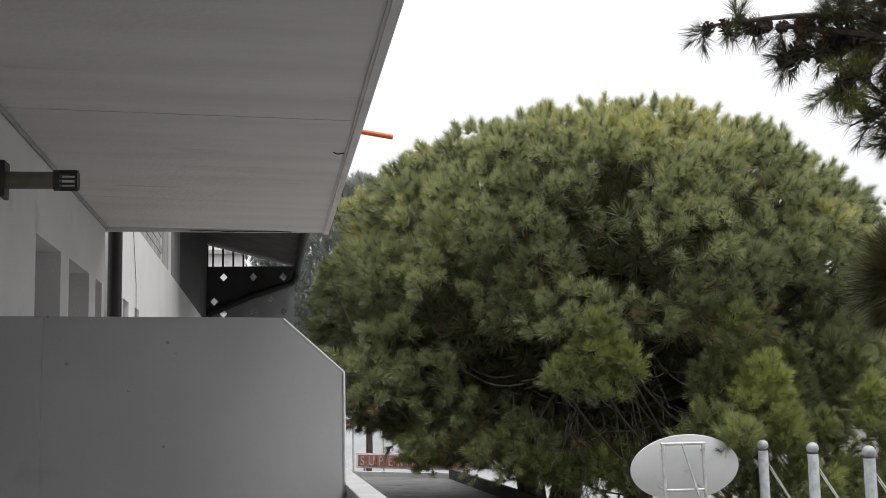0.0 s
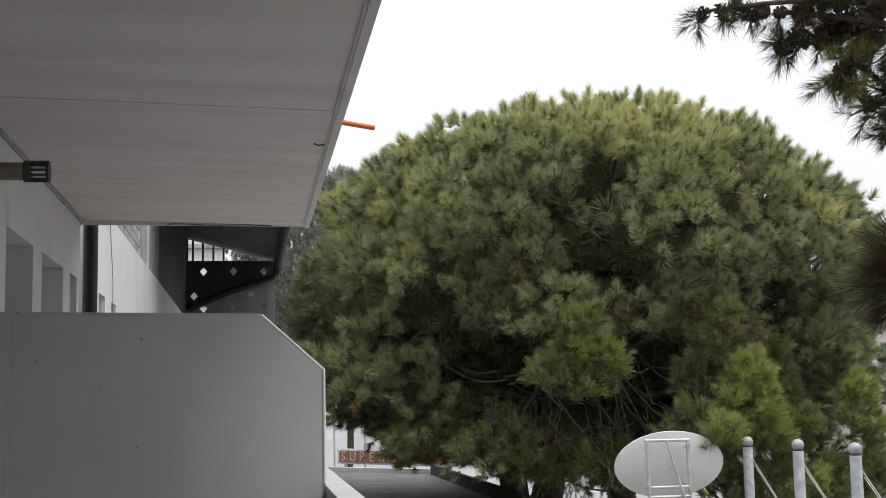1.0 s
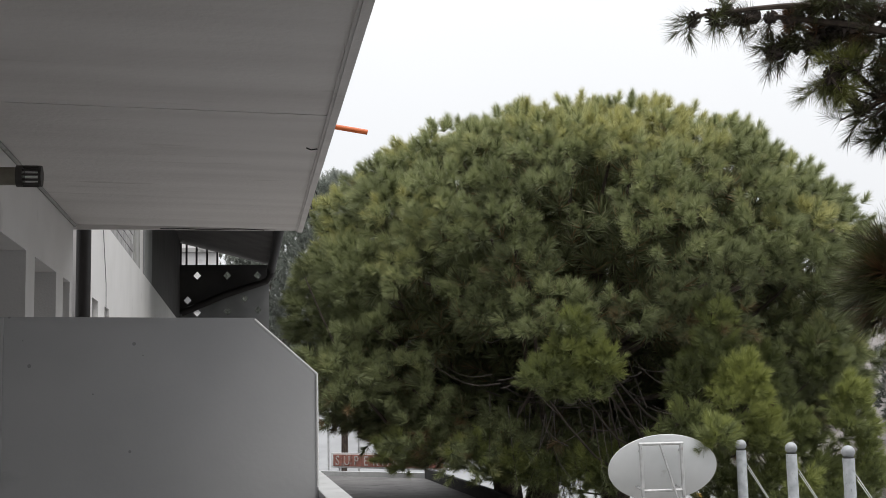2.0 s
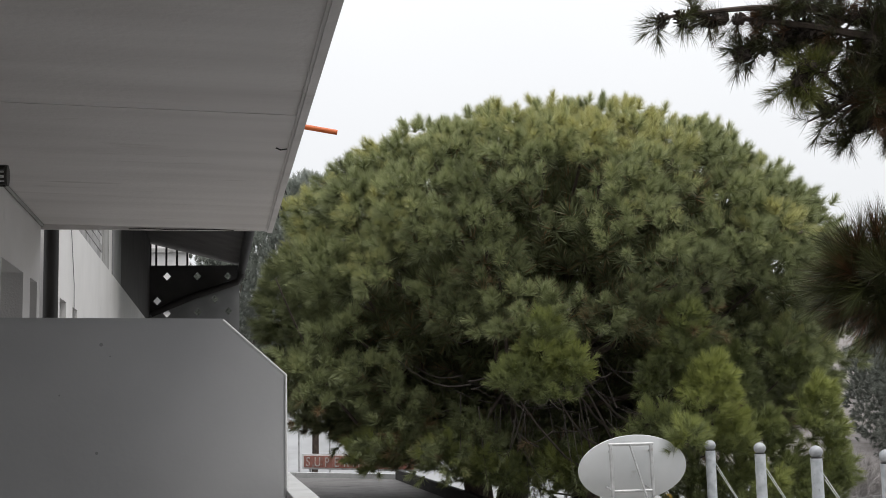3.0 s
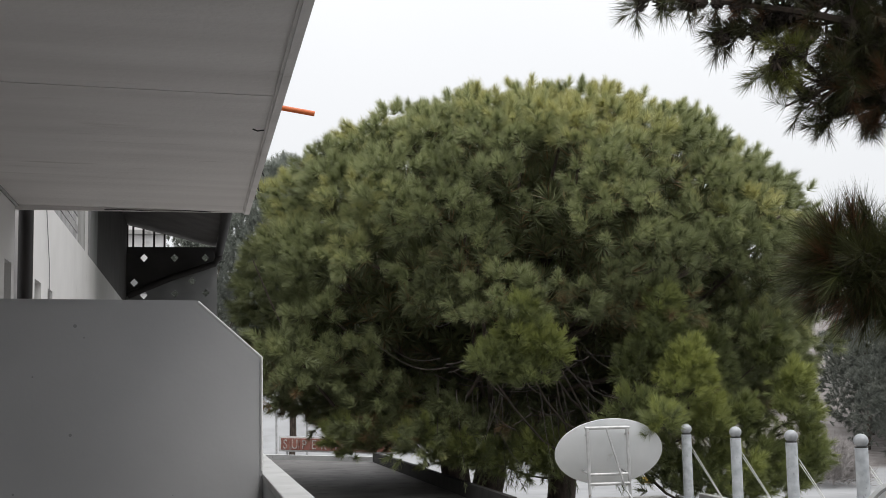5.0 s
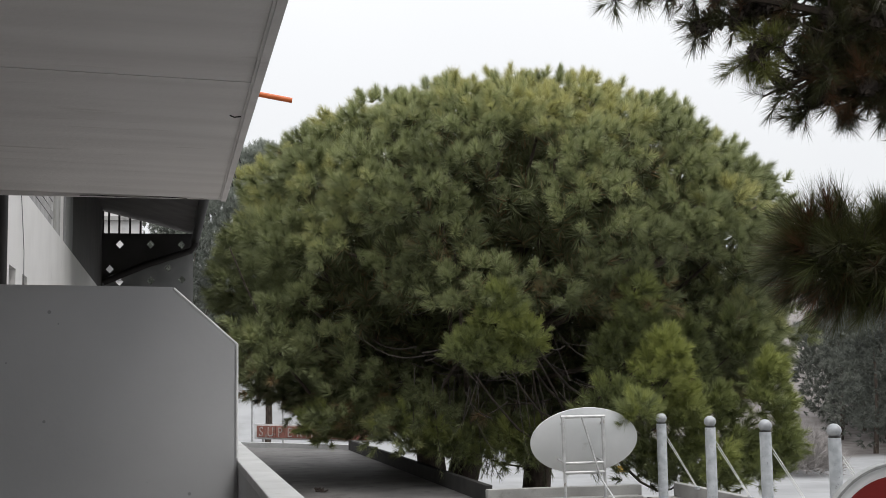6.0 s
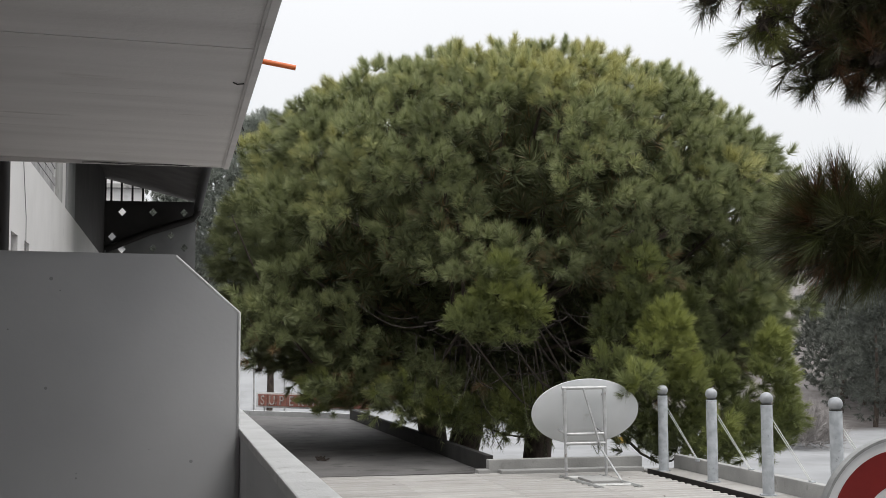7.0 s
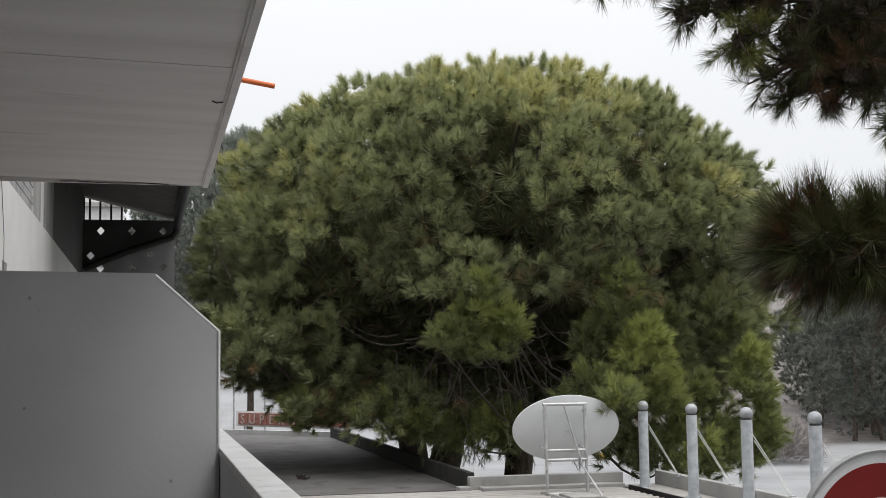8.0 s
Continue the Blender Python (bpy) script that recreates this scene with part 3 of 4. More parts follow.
a, b = [bm.verts.new((x, y, -3.2)) for x, y in deck], [bm.verts.new((x, y, 0.0)) for x, y in deck]
bm.faces.new(a[::-1])
bm.faces.new(b)
for i in range(4):
    bm.faces.new((a[i], a[(i + 1) % 4], b[(i + 1) % 4], b[i]))
part("felt_roof", bm, M_FELT, block, "dark stained flat roof")
part("upstand", box(bmesh.new(), 3.5, 3.58, 14.0, FAR_R, -3.2, 0.19, 0.008), M_BLACK, block, "black roof upstand")
far = bmesh.new()
way = Vector((3.5 - OUTER_X, FAR_R - FAR_L, 0)).normalized()
for w0, w1, h in ((0.0, 0.12, 0.10), (0.12, 0.24, 0.05)):
    q = Vector((-way.y, way.x, 0))
    p0, p1 = Vector((OUTER_X, FAR_L, 0)), Vector((3.5, FAR_R, 0))
    v = [far.verts.new(p + q * w + Vector((0, 0, z))) for z in (0.001, h) for p, w in ((p0, w0), (p1, w0), (p1, w1), (p0, w1))]
    for f in ((0, 1, 2, 3), (4, 5, 6, 7), (0, 1, 5, 4), (1, 2, 6, 5), (2, 3, 7, 6), (3, 0, 4, 7)):
        far.faces.new([v[i] for i in f])
part("far_kerb", far, M_CAP, block, "pale kerb at the roof edge")
part("back_kerb", box(bmesh.new(), 3.5, 5.3, 13.9, 14.02, -0.07, 0.15, 0.01), M_CONCRETE, block)
part("low_kerb", box(bmesh.new(), 3.6, 5.25, 13.72, 13.895, -0.07, 0.045, 0.01), M_CONCRETE, block)
part("corner_stone", box(bmesh.new(), 3.36, 3.495, 13.8, 13.98, -0.07, 0.05, 0.01), M_CONCRETE, block)
part("ledge", box(bmesh.new(), 5.3, 5.74, 7.5, 14.0, -0.069, 0.0, 0.008), M_SHEET, block, "pale grey ledge under the posts")
part("outer_kerb", box(bmesh.new(), 5.74, 5.83, 7.5, 14.04, -0.069, 0.15, 0.01), M_CONCRETE, block)
bm = bmesh.new()
box(bm, 5.14, 5.155, 7.5, 13.7, -0.065, -0.03)
box(bm, 5.283, 5.298, 7.5, 13.7, -0.065, 0.03)
box(bm, 5.155, 5.283, 7.5, 13.7, -0.065, -0.05)
part("gutter_channel", bm, M_BROWNPIPE, block, "dark steel gutter channel")

# corrugated sheets, ribs across the terrace
sheets = thing("corrugated_roof", "weathered pale corrugated roof sheets with dirt in the ribs", "roof", kind="structure")
PITCH, RIB = 0.17, 0.03
for k in range(5):
    sx0 = OUTER_X + 0.03 + k * 0.935
    sx1 = sx0 + 0.945
    lift = -0.022 + (k % 2) * 0.003
    bm = bmesh.new()
    rows = []
    y = 7.6
    while y < 13.8:
        for dy, dz in ((0, 0), (0.05, 0), (0.075, RIB), (0.125, RIB), (0.15, 0)):
            rows.append((y + dy, lift + dz))
        y += PITCH
    va = [bm.verts.new((sx0, yy, zz)) for yy, zz in rows]
    vb = [bm.verts.new((sx1, yy, zz)) for yy, zz in rows]
    for i in range(len(rows) - 1):
        bm.faces.new((va[i], vb[i], vb[i + 1], va[i + 1]))
    ext = bmesh.ops.extrude_face_region(bm, geom=bm.faces[:])
    bmesh.ops.translate(bm, verts=[g for g in ext["geom"] if isinstance(g, bmesh.types.BMVert)], vec=(0, 0, -0.002))
    part("roof_sheet", bm, M_SHEET, sheets)

# railing posts with stay rods
post = thing("railing_post", "galvanised steel post with ball cap and thin stay rods", "post", (5.51, 12.46, 0), group="terrace posts")
part("base_plate", tube(bmesh.new(), [(0, 0, 0), (0, 0, 0.012)], 0.08, 18), M_GALV, post, smooth=True)
part("tube", tube(bmesh.new(), [(0, 0, 0.01), (0, 0, 0.84)], 0.055, 20), M_GALV, post, smooth=True)
# neck ring painted near black: the gap's shade under the ball
part("cap_ring", tube(bmesh.new(), [(0, 0, 0.838), (0, 0, 0.852)], 0.05, 20), M_LAMPDARK, post, "neck ring painted as the dark gap under the ball", smooth=True)
part("ball_cap", ball(bmesh.new(), (0, 0, 0.9), 0.062, 0.95), M_BALL, post, "dull grey ball cap", smooth=True)
for k in (0, 1):
    part("stay_rod", tube(bmesh.new(), [(0.05, -0.02 - 0.02 * k, 0.7 - 0.05 * k), (0.26, -0.36 + 0.03 * k, 0.14)], 0.004, 6), M_ROPE, post)
part("stay_lug", box(bmesh.new(), 0.24, 0.28, -0.38, -0.31, 0.13, 0.16), M_GALV, post)
for x, y in ((5.52, 11.25), (5.54, 10.03), (5.47, 13.68)):
    copy_thing(post, pose(x, y, 0))

# satellite dish on a tube stand
dish = thing("satellite_dish", "pale oval satellite dish seen from behind on a tube stand", "satellite dish", (4.36, 13.12, -0.02))
bm = bmesh.new()
E_TILT = radians(22)
n_out, n_up = Vector((0, math.cos(E_TILT), math.sin(E_TILT))), Vector((0, -math.sin(E_TILT), math.cos(E_TILT)))
rings, seg = 7, 48
cen = Vector((0.09, 0.22, 0.70))


def dish_point(r, a, thick):
    return cen + Vector((0.605 * r * math.cos(a), 0, 0)) + n_up * (0.385 * r * math.sin(a)) + n_out * (0.075 * r * r - 0.05 + thick)


for thick in (0.0, 0.012):
    grid = [[bm.verts.new(dish_point(k / rings, 2 * math.pi * s / seg, thick)) for s in range(seg)] for k in range(1, rings + 1)]
    mid = bm.verts.new(dish_point(0, 0, thick))
    for s in range(seg):
        bm.faces.new((mid, grid[0][s], grid[0][(s + 1) % seg]))
        for k in range(rings - 1):
            bm.faces.new((grid[k][s], grid[k + 1][s], grid[k + 1][(s + 1) % seg], grid[k][(s + 1) % seg]))
    if thick == 0.0:
        rim_a = grid[-1]
    else:
        for s in range(seg):
            bm.faces.new((rim_a[s], rim_a[(s + 1) % seg], grid[-1][(s + 1) % seg], grid[-1][s]))
part("reflector", bm, M_DISH, dish, "pale grey oval reflector", smooth=True)


def bar(name, p, q, r=0.02, mat=M_TUBE):
    part(name, tube(bmesh.new(), [p, q], r, 8), mat, dish, smooth=True)


for x in (-0.226, 0.218):
    bar("upright", (x, 0, 0.976), (x + 0.008, 0, 0.44))
    bar("leg", (x + 0.008, 0, 0.47), (x + 0.014, 0, 0.05), 0.016)
    bar("strut", (x, 0, 0.93), (x + 0.02, 0.12, 0.9), 0.012)
    bar("strut", (x, 0, 0.5), (x + 0.02, 0.26, 0.52), 0.012)
bar("crossbar", (-0.25, 0, 0.976), (0.24, 0, 0.976), 0.018)
bar("crossbar", (-0.22, 0, 0.49), (0.226, 0, 0.49), 0.016)
bar("crossbar", (-0.22, 0, 0.39), (0.226, 0, 0.39), 0.018)
bar("brace", (-0.02, -0.012, 0.976), (0.17, -0.03, 0.33), 0.011)
bar("brace", (0.17, -0.03, 0.33), (0.22, -0.5, 0.04), 0.011)
for p, q in (((-0.17, -1.0, 0.025), (-0.22, 0.15, 0.025)), ((0.24, -1.0, 0.025), (0.22, 0.15, 0.025)), ((-0.17, -0.75, 0.026), (0.25, -0.75, 0.026)), ((-0.22, 0.05, 0.026), (0.23, 0.05, 0.026))):
    bar("foot_bar", p, q, 0.025, M_RIM)
part("ballast_slab", box(bmesh.new(), -0.12, 0.2, -0.55, -0.1, 0.015, 0.055, 0.008), M_CONCRETE, dish, "grey ballast slab")

# a clump of fallen needles and bits on the felt
bm = bmesh.new()
bits = random.Random(5)
for k in range(26):
    a, r = bits.uniform(0, 6.3), bits.uniform(0, 0.07)
    x, y, h = r * math.cos(a), r * 1.4 * math.sin(a), bits.uniform(0.012, 0.05)
    tube(bm, [(x, y, 0.0), (x + bits.uniform(-0.05, 0.05), y + bits.uniform(-0.05, 0.05), h)], [0.014, 0.006], 5)
heap = solo("debris_clump", bm, M_CONE, "small dark clump of fallen twigs on the felt", "debris")
heap.location = (1.89, 16.04, 0.0)

# ---------------------------------------------------------------- sign board beyond the roof
board = thing("shop_sign", "faded red board with white letters along a roof edge", "sign", (1.93, 28.3, 0.02))
board.rotation_euler = (0, 0, math.atan2(24.9 - 28.4, 4.6 - 1.8))
L = 3.4
part("backing", box(bmesh.new(), -0.1, L, 0.03, 0.07, 0.08, 0.41), M_SIGNWHITE, board, "dirty white backing board")
word = "SUPERMARKET"
step = 0.298
for i, ch in enumerate(word):
    cu = bpy.data.curves.new("letter", "FONT")
    cu.body, cu.size, cu.extrude, cu.align_x = ch, 0.29, 0.006, "CENTER"
    tmp = new("letter_curve", cu)
    me = bpy.data.meshes.new_from_object(tmp.evaluated_get(bpy.context.evaluated_depsgraph_get()))
    bpy.data.objects.remove(tmp)
    me.materials.clear()
    me.materials.append(M_LETTER)
    panel = part("letter_panel", box(bmesh.new(), 0.006 + i * step, (i + 1) * step - 0.006, 0.0, 0.029, 0.12, 0.37), M_LETTERRED, board)
    ob = new("letter", me)
    ob.parent = panel
    ob.matrix_local = pose((i + 0.5) * step, -0.006, 0.145, 90, 0, 0)
for x in (0.1, 1.6, 3.1):
    part("sign_leg", box(bmesh.new(), x, x + 0.05, 0.071, 0.11, -3.0, 0.3), M_TUBE, board)

for x, y in ((2.2, 34), (3.1, 35), (4.0, 34.5)):
    solo("fence_pole", tube(bmesh.new(), [(x, y, -3), (x, y, 1.6)], 0.03, 8), M_TUBE, "thin grey metal pole on pale ground", "pole", group="poles behind the sign")

# round traffic sign near the balcony
road_sign = thing("traffic_sign", "round red-ringed traffic sign with a worn metal rim", "traffic sign", (2.36, 4.0, -3.0))
SZ = 3.8


def disc(bm, r0, r1, y0, y1):
    n = 64
    for k in range(n):
        a, b = 2 * math.pi * k / n, 2 * math.pi * (k + 1) / n
        pts = [(r1 * math.cos(a), r1 * math.sin(a)), (r1 * math.cos(b), r1 * math.sin(b)), (r0 * math.cos(b), r0 * math.sin(b)), (r0 * math.cos(a), r0 * math.sin(a))]
        f = [bm.verts.new((x, y0, SZ + z)) for x, z in pts]
        g = [bm.verts.new((x, y1, SZ + z)) for x, z in pts]
        bm.faces.new(f)
        bm.faces.new(g[::-1])
        bm.faces.new((f[1], f[0], g[0], g[1]))
        if r0 > 0:
            bm.faces.new((f[3], f[2], g[2], g[3]))
    bmesh.ops.remove_doubles(bm, verts=bm.verts[:], dist=1e-5)
    return bm


part("plate", disc(bmesh.new(), 0.0, 0.295, 0.0, 0.012), M_SIGNWHITE, road_sign)
part("rim", disc(bmesh.new(), 0.291, 0.3, -0.012, 0.02), M_RIM, road_sign, "worn metal rim")
part("red_ring", disc(bmesh.new(), 0.15, 0.258, -0.003, -0.0005), M_RED, road_sign, "red painted ring")
part("pole", tube(bmesh.new(), [(0, 0.045, 0), (0, 0.045, SZ + 0.25)], 0.03, 14), M_GALV, road_sign, smooth=True)

# ---------------------------------------------------------------- ground and hills


def ground_height(x, y):
    rise = max(0.0, y - 62)
    h = -3 + 0.085 * rise + 11 * (1 - math.exp(-max(0.0, y - 75) / 60))
    if rise > 0:
        h += 0.9 * noise.noise((x * 0.05, y * 0.05, 0)) * min(1, rise / 8)
    return h


xs = [-2000, -900, -400, -200, -120] + [-80 + 4 * i for i in range(61)] + [200, 280, 450, 900, 2000]
ys = [-1500, -500, -150, -50, 0, 20, 40, 50, 56] + [60 + 3 * i for i in range(40)] + [190, 220, 260, 330, 450, 700, 1200, 2500]
gv = [(x, y, ground_height(x, min(y, 330))) for y in ys for x in xs]
gf = [(j * len(xs) + i, j * len(xs) + i + 1, (j + 1) * len(xs) + i + 1, (j + 1) * len(xs) + i) for j in range(len(ys) - 1) for i in range(len(xs) - 1)]
me = bpy.data.meshes.new("ground")
me.from_pydata(gv, [], gf)
me.materials.append(M_GROUND)
tagged(new("ground", me), "snow-dusted pale yard with brown banks and hills behind", "ground", kind="structure")

# ---------------------------------------------------------------- pines


def limb(bm, rng, p, q, r0, r1, sag=0.15, sides=6, n=5):
    p, q = Vector(p), Vector(q)
    d = (q - p).length
    pts, rad = [], []
    wob = Vector(rng.normal(0, 0.04 * d, 3))
    for i in range(n + 1):
        t = i / n
        c = p.lerp(q, t)
        c.z -= math.sin(t * math.pi) * sag * d
        c += wob * math.sin(t * math.pi)
        pts.append(c)
        rad.append(r0 + (r1 - r0) * t)
    tube(bm, pts, rad, sides)


def lump_tufts(rng, centres, radii, core, per, up, tint):
    """Tuft centres on the outer side of each lump, and the way they grow."""
    cs, ws, ts = [], [], []
    for c, r, hue in zip(centres, radii, tint):
        out = unit(c - core)
        d = unit(rng.normal(0, 1, (per * 3, 3)) + 0.9 * out + np.array([0, 0, 0.35]))
        d = d[:per]
        p = c + d * r * rng.uniform(0.7, 1.0, (per, 1)) * np.array([1, 1, 0.85])
        cs.append(p)
        ws.append(unit(0.75 * d + 0.35 * out + np.array([0, 0, up]) + rng.normal(0, 0.18, (per, 3))))
        ts.append(hue + rng.normal(0, 0.08, per))
    return np.concatenate(cs), np.concatenate(ws), np.concatenate(ts)


def shoots(rng, centres, ways, tints, count, length, stem, width, lean=(0.35, 0.95)):
    """Bottle brushes: count needles along a short stem at each centre, fanning forward round its way."""
    t = len(centres)
    u = rng.random((t, count, 1))
    base = centres[:, None, :] + ways[:, None, :] * (u * stem)
    round_about = unit(np.cross(ways[:, None, :], rng.normal(0, 1, (t, count, 3))))
    ang = lean[1] + (lean[0] - lean[1]) * u + rng.normal(0, 0.12, (t, count, 1))
    way = np.cos(ang) * ways[:, None, :] + np.sin(ang) * round_about
    long = length * rng.uniform(0.75, 1.1, (t, count, 1))
    side = unit(np.cross(way, rng.normal(0, 1, (t, count, 3)))) * width
    tris = np.stack([base - side, base + side, base + way * long], axis=2).reshape(-1, 3, 3)
    return tris, np.repeat(tints, count) + rng.normal(0, 0.07, t * count)


def bough_shoots(rng, centres, radii, core, density, tint, flat=0.75, up=0.3):
    """Shoots over the outer and upper side of each foliage bough; the underside stays bare and dark."""
    cs, ws, ts = [], [], []
    for c, r, hue in zip(centres, radii, tint):
        n = max(6, int(density * r * r))
        out = unit(c - core)
        d = unit(rng.normal(0, 1, (n * 3, 3)))
        d = d[(d @ out > -0.3) & (d[:, 2] > -0.6)][:n]
        lift = 1 + 0.16 * rng.normal(0, 1, (len(d), 1)).clip(-1.5, 1.5)
        cs.append(c + d * r * lift * np.array([1, 1, flat]))
        ws.append(unit(0.9 * d + 0.25 * out + np.array([0, 0, up]) + rng.normal(0, 0.22, (len(d), 3))))
        # upward shoots tinted lighter: light from above put into the needle colour
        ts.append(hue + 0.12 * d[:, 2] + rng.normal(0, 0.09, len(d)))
    return np.concatenate(cs), np.concatenate(ws), np.concatenate(ts)


rng = np.random.default_rng(7)
CORE = np.array([5.05, 18.6, 2.45])


def dome(d):
    """Radius of the crown along unit ways d: a broad dome, flatter and ragged below."""
    high = np.where(d[:, 2] > 0, 3.46, 2.2)
    p = np.where(d[:, 0] > 0, 2.25, 2.3)
    k = (np.hypot(d[:, 0], d[:, 1]) / 4.5) ** p + (np.abs(d[:, 2]) / high) ** p
    return k ** (-1 / p)


# open hollows between the boughs, where dark inner branches show: centre and half sizes
HOLLOWS = (((4.75, 15.0, 1.5), (2.05, 2.9, 0.75)), ((3.1, 15.2, 1.85), (0.95, 2.2, 0.42)), ((4.35, 15.2, 4.15), (0.36, 1.4, 0.42)), ((6.5, 15.4, 2.55), (0.85, 1.7, 0.34)),
           ((2.2, 15.4, 2.5), (0.4, 1.5, 0.5)), ((4.5, 14.9, 2.9), (0.62, 1.4, 0.34)), ((1.6, 16.6, 1.25), (0.5, 1.5, 0.3)), ((5.7, 15.2, 3.7), (0.45, 1.0, 0.2)))


def in_hollow(p, grow=1.0):
    hit = np.zeros(len(p), bool)
    for c, h in HOLLOWS:
        hit |= (((p - np.array(c)) / (np.array(h) * grow)) ** 2).sum(axis=1) < 1
    return hit


def spread_out(points, least):
    """Those of points that keep their distance from the ones before."""
    kept = np.empty((0, 3))
    index = []
    for i, p in enumerate(points):
        if not len(kept) or np.min(np.linalg.norm(kept - p, axis=1)) > least:
            kept = np.vstack([kept, p])
            index.append(i)
    return np.array(index)


ways = unit(rng.normal(0, 1, (5000, 3)))
ways = ways[ways[:, 2] > -0.8]
hull = CORE + ways * dome(ways)[:, None]
ways = ways[spread_out(hull, 0.56)]
BR = rng.uniform(0.36, 0.56, len(ways)) * np.where(ways[:, 2] > 0.45, 0.85, 1.0)
sink = rng.random(len(ways)) ** 2 * 0.8 * np.where(ways[:, 2] > 0.3, 0.3, 1.0)
lumps = CORE + ways * (dome(ways) - BR * 0.85 - 0.12 - sink)[:, None]
keep = ~in_hollow(lumps + (lumps - CORE) * 0.04)
lumps, ways, BR = lumps[keep], ways[keep], BR[keep]
# tint rises with height: light on the crown's top put into the colour
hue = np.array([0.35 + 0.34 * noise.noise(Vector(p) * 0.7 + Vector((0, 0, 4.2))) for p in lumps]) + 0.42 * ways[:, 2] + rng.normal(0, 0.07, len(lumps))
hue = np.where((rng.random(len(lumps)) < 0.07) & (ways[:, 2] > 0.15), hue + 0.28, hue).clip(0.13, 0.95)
front = ways[:, 1] < 0.3
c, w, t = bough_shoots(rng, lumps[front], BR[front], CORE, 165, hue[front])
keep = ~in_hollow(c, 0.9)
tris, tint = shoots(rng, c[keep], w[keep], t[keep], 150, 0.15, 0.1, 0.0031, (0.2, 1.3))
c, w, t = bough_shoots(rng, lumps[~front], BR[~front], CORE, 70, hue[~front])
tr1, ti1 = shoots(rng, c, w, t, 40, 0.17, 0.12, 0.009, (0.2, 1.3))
# leading shoots that stand above the outline, some in threes
top = rng.choice(np.nonzero((ways[:, 2] > 0.3) & (ways[:, 1] < 0.55))[0], 24, replace=False)
tc, tw, tt = [], [], []
for k in top:
    for j in range(rng.integers(1, 4)):
        tc.append(lumps[k] + ways[k] * BR[k] * 0.75 + rng.normal(0, 0.09, 3) * np.array([1, 1, 0.2]))
        tw.append(unit(0.3 * ways[k] + np.array([0, 0, 1.0]) + rng.normal(0, 0.16, 3)))
        tt.append(hue[k] + 0.04)
tr2, ti2 = shoots(rng, np.array(tc), np.array(tw), np.array(tt), 110, 0.13, 0.13, 0.0036, (0.2, 1.1))
# inner needles behind the boughs, tinted dark as the shade between them
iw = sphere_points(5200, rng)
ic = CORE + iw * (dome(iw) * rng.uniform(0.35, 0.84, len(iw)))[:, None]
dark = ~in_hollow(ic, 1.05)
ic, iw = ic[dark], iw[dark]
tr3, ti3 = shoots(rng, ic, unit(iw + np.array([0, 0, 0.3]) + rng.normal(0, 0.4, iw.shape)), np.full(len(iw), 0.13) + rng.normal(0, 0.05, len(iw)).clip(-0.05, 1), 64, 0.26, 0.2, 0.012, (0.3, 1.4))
# loose hanging sprays under the crown, thin enough to see the yard through
fa, fr = rng.uniform(-2.15, 0.3, 260), rng.uniform(0.15, 0.86, 260)
fz = 0.55 - 0.42 * rng.random(260) + 0.9 * fr ** 4
fc = np.stack([CORE[0] + 4.3 * fr * np.cos(fa), CORE[1] + 3.6 * fr * np.sin(fa), fz], axis=1)
fw = unit(np.stack([np.cos(fa) * 0.5, np.sin(fa) * 0.5, -0.75 + 0.6 * rng.random(260)], axis=1) + rng.normal(0, 0.2, (260, 3)))
fringe = bmesh.new()
for p, d in zip(fc, fw):
    tube(fringe, [p - d * 0.5 + np.array([0, 0, 0.3]), p - d * 0.2 + np.array([0, 0, 0.08]), p, p + d * 0.3], [0.008, 0.006, 0.005, 0.003], 4)
hang = rng.uniform(0.12, 0.7, 260)
tr4, ti4 = shoots(rng, fc, fw, hang, 46, 0.1, 0.32, 0.0034)
low = CORE + np.array([-0.2, -1.2, 0]) + np.stack([rng.uniform(-3.9, 1.2, 46), rng.uniform(-1.6, 0.6, 46), np.zeros(46)], axis=1)
low[:, 2] = 0.42 + 0.13 * (low[:, 0] - 4.0) ** 2 * np.where(low[:, 0] < 4.0, 1, 0.4) + 0.58 * np.clip((low[:, 0] - 2.7) / 0.8, 0, 1) + rng.uniform(-0.05, 0.45, 46)
c, w, t = bough_shoots(rng, low, rng.uniform(0.26, 0.4, 46), CORE + np.array([0, 1, 1.5]), 120, 0.36 + rng.normal(0, 0.12, 46), 0.8, 0.1)
keep = ~in_hollow(c, 0.9)
tr5, ti5 = shoots(rng, c[keep], w[keep], t[keep], 88, 0.14, 0.12, 0.0044, (0.2, 1.2))
pine = thing("pine_tree", "large umbrella pine with a dense domed green crown", "tree", (4.1, 18.6, -3.0))


def under(parent, ob):
    ob.parent = parent
    ob.matrix_parent_inverse = Matrix.Translation(-parent.location)
    return ob


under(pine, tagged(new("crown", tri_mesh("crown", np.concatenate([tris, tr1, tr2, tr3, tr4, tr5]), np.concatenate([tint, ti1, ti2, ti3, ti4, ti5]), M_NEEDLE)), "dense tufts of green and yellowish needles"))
bm = bmesh.new()
limb(bm, rng, (4.5, 18.6, -3.05), (4.38, 18.6, 0.2), 0.27, 0.23, 0.0, 12)
limb(bm, rng, (4.38, 18.6, 0.15), (4.7, 18.6, 3.5), 0.23, 0.1, 0.0, 8)
under(pine, new("trunk", finish("trunk", bm, M_BARK, True)))
bm = bmesh.new()
limb(bm, rng, (4.0, 18.5, -3.05), (3.78, 18.4, 0.3), 0.24, 0.2, 0.0, 12)
limb(bm, rng, (3.78, 18.4, 0.25), (3.2, 18.3, 3.2), 0.2, 0.08, 0.0, 8)
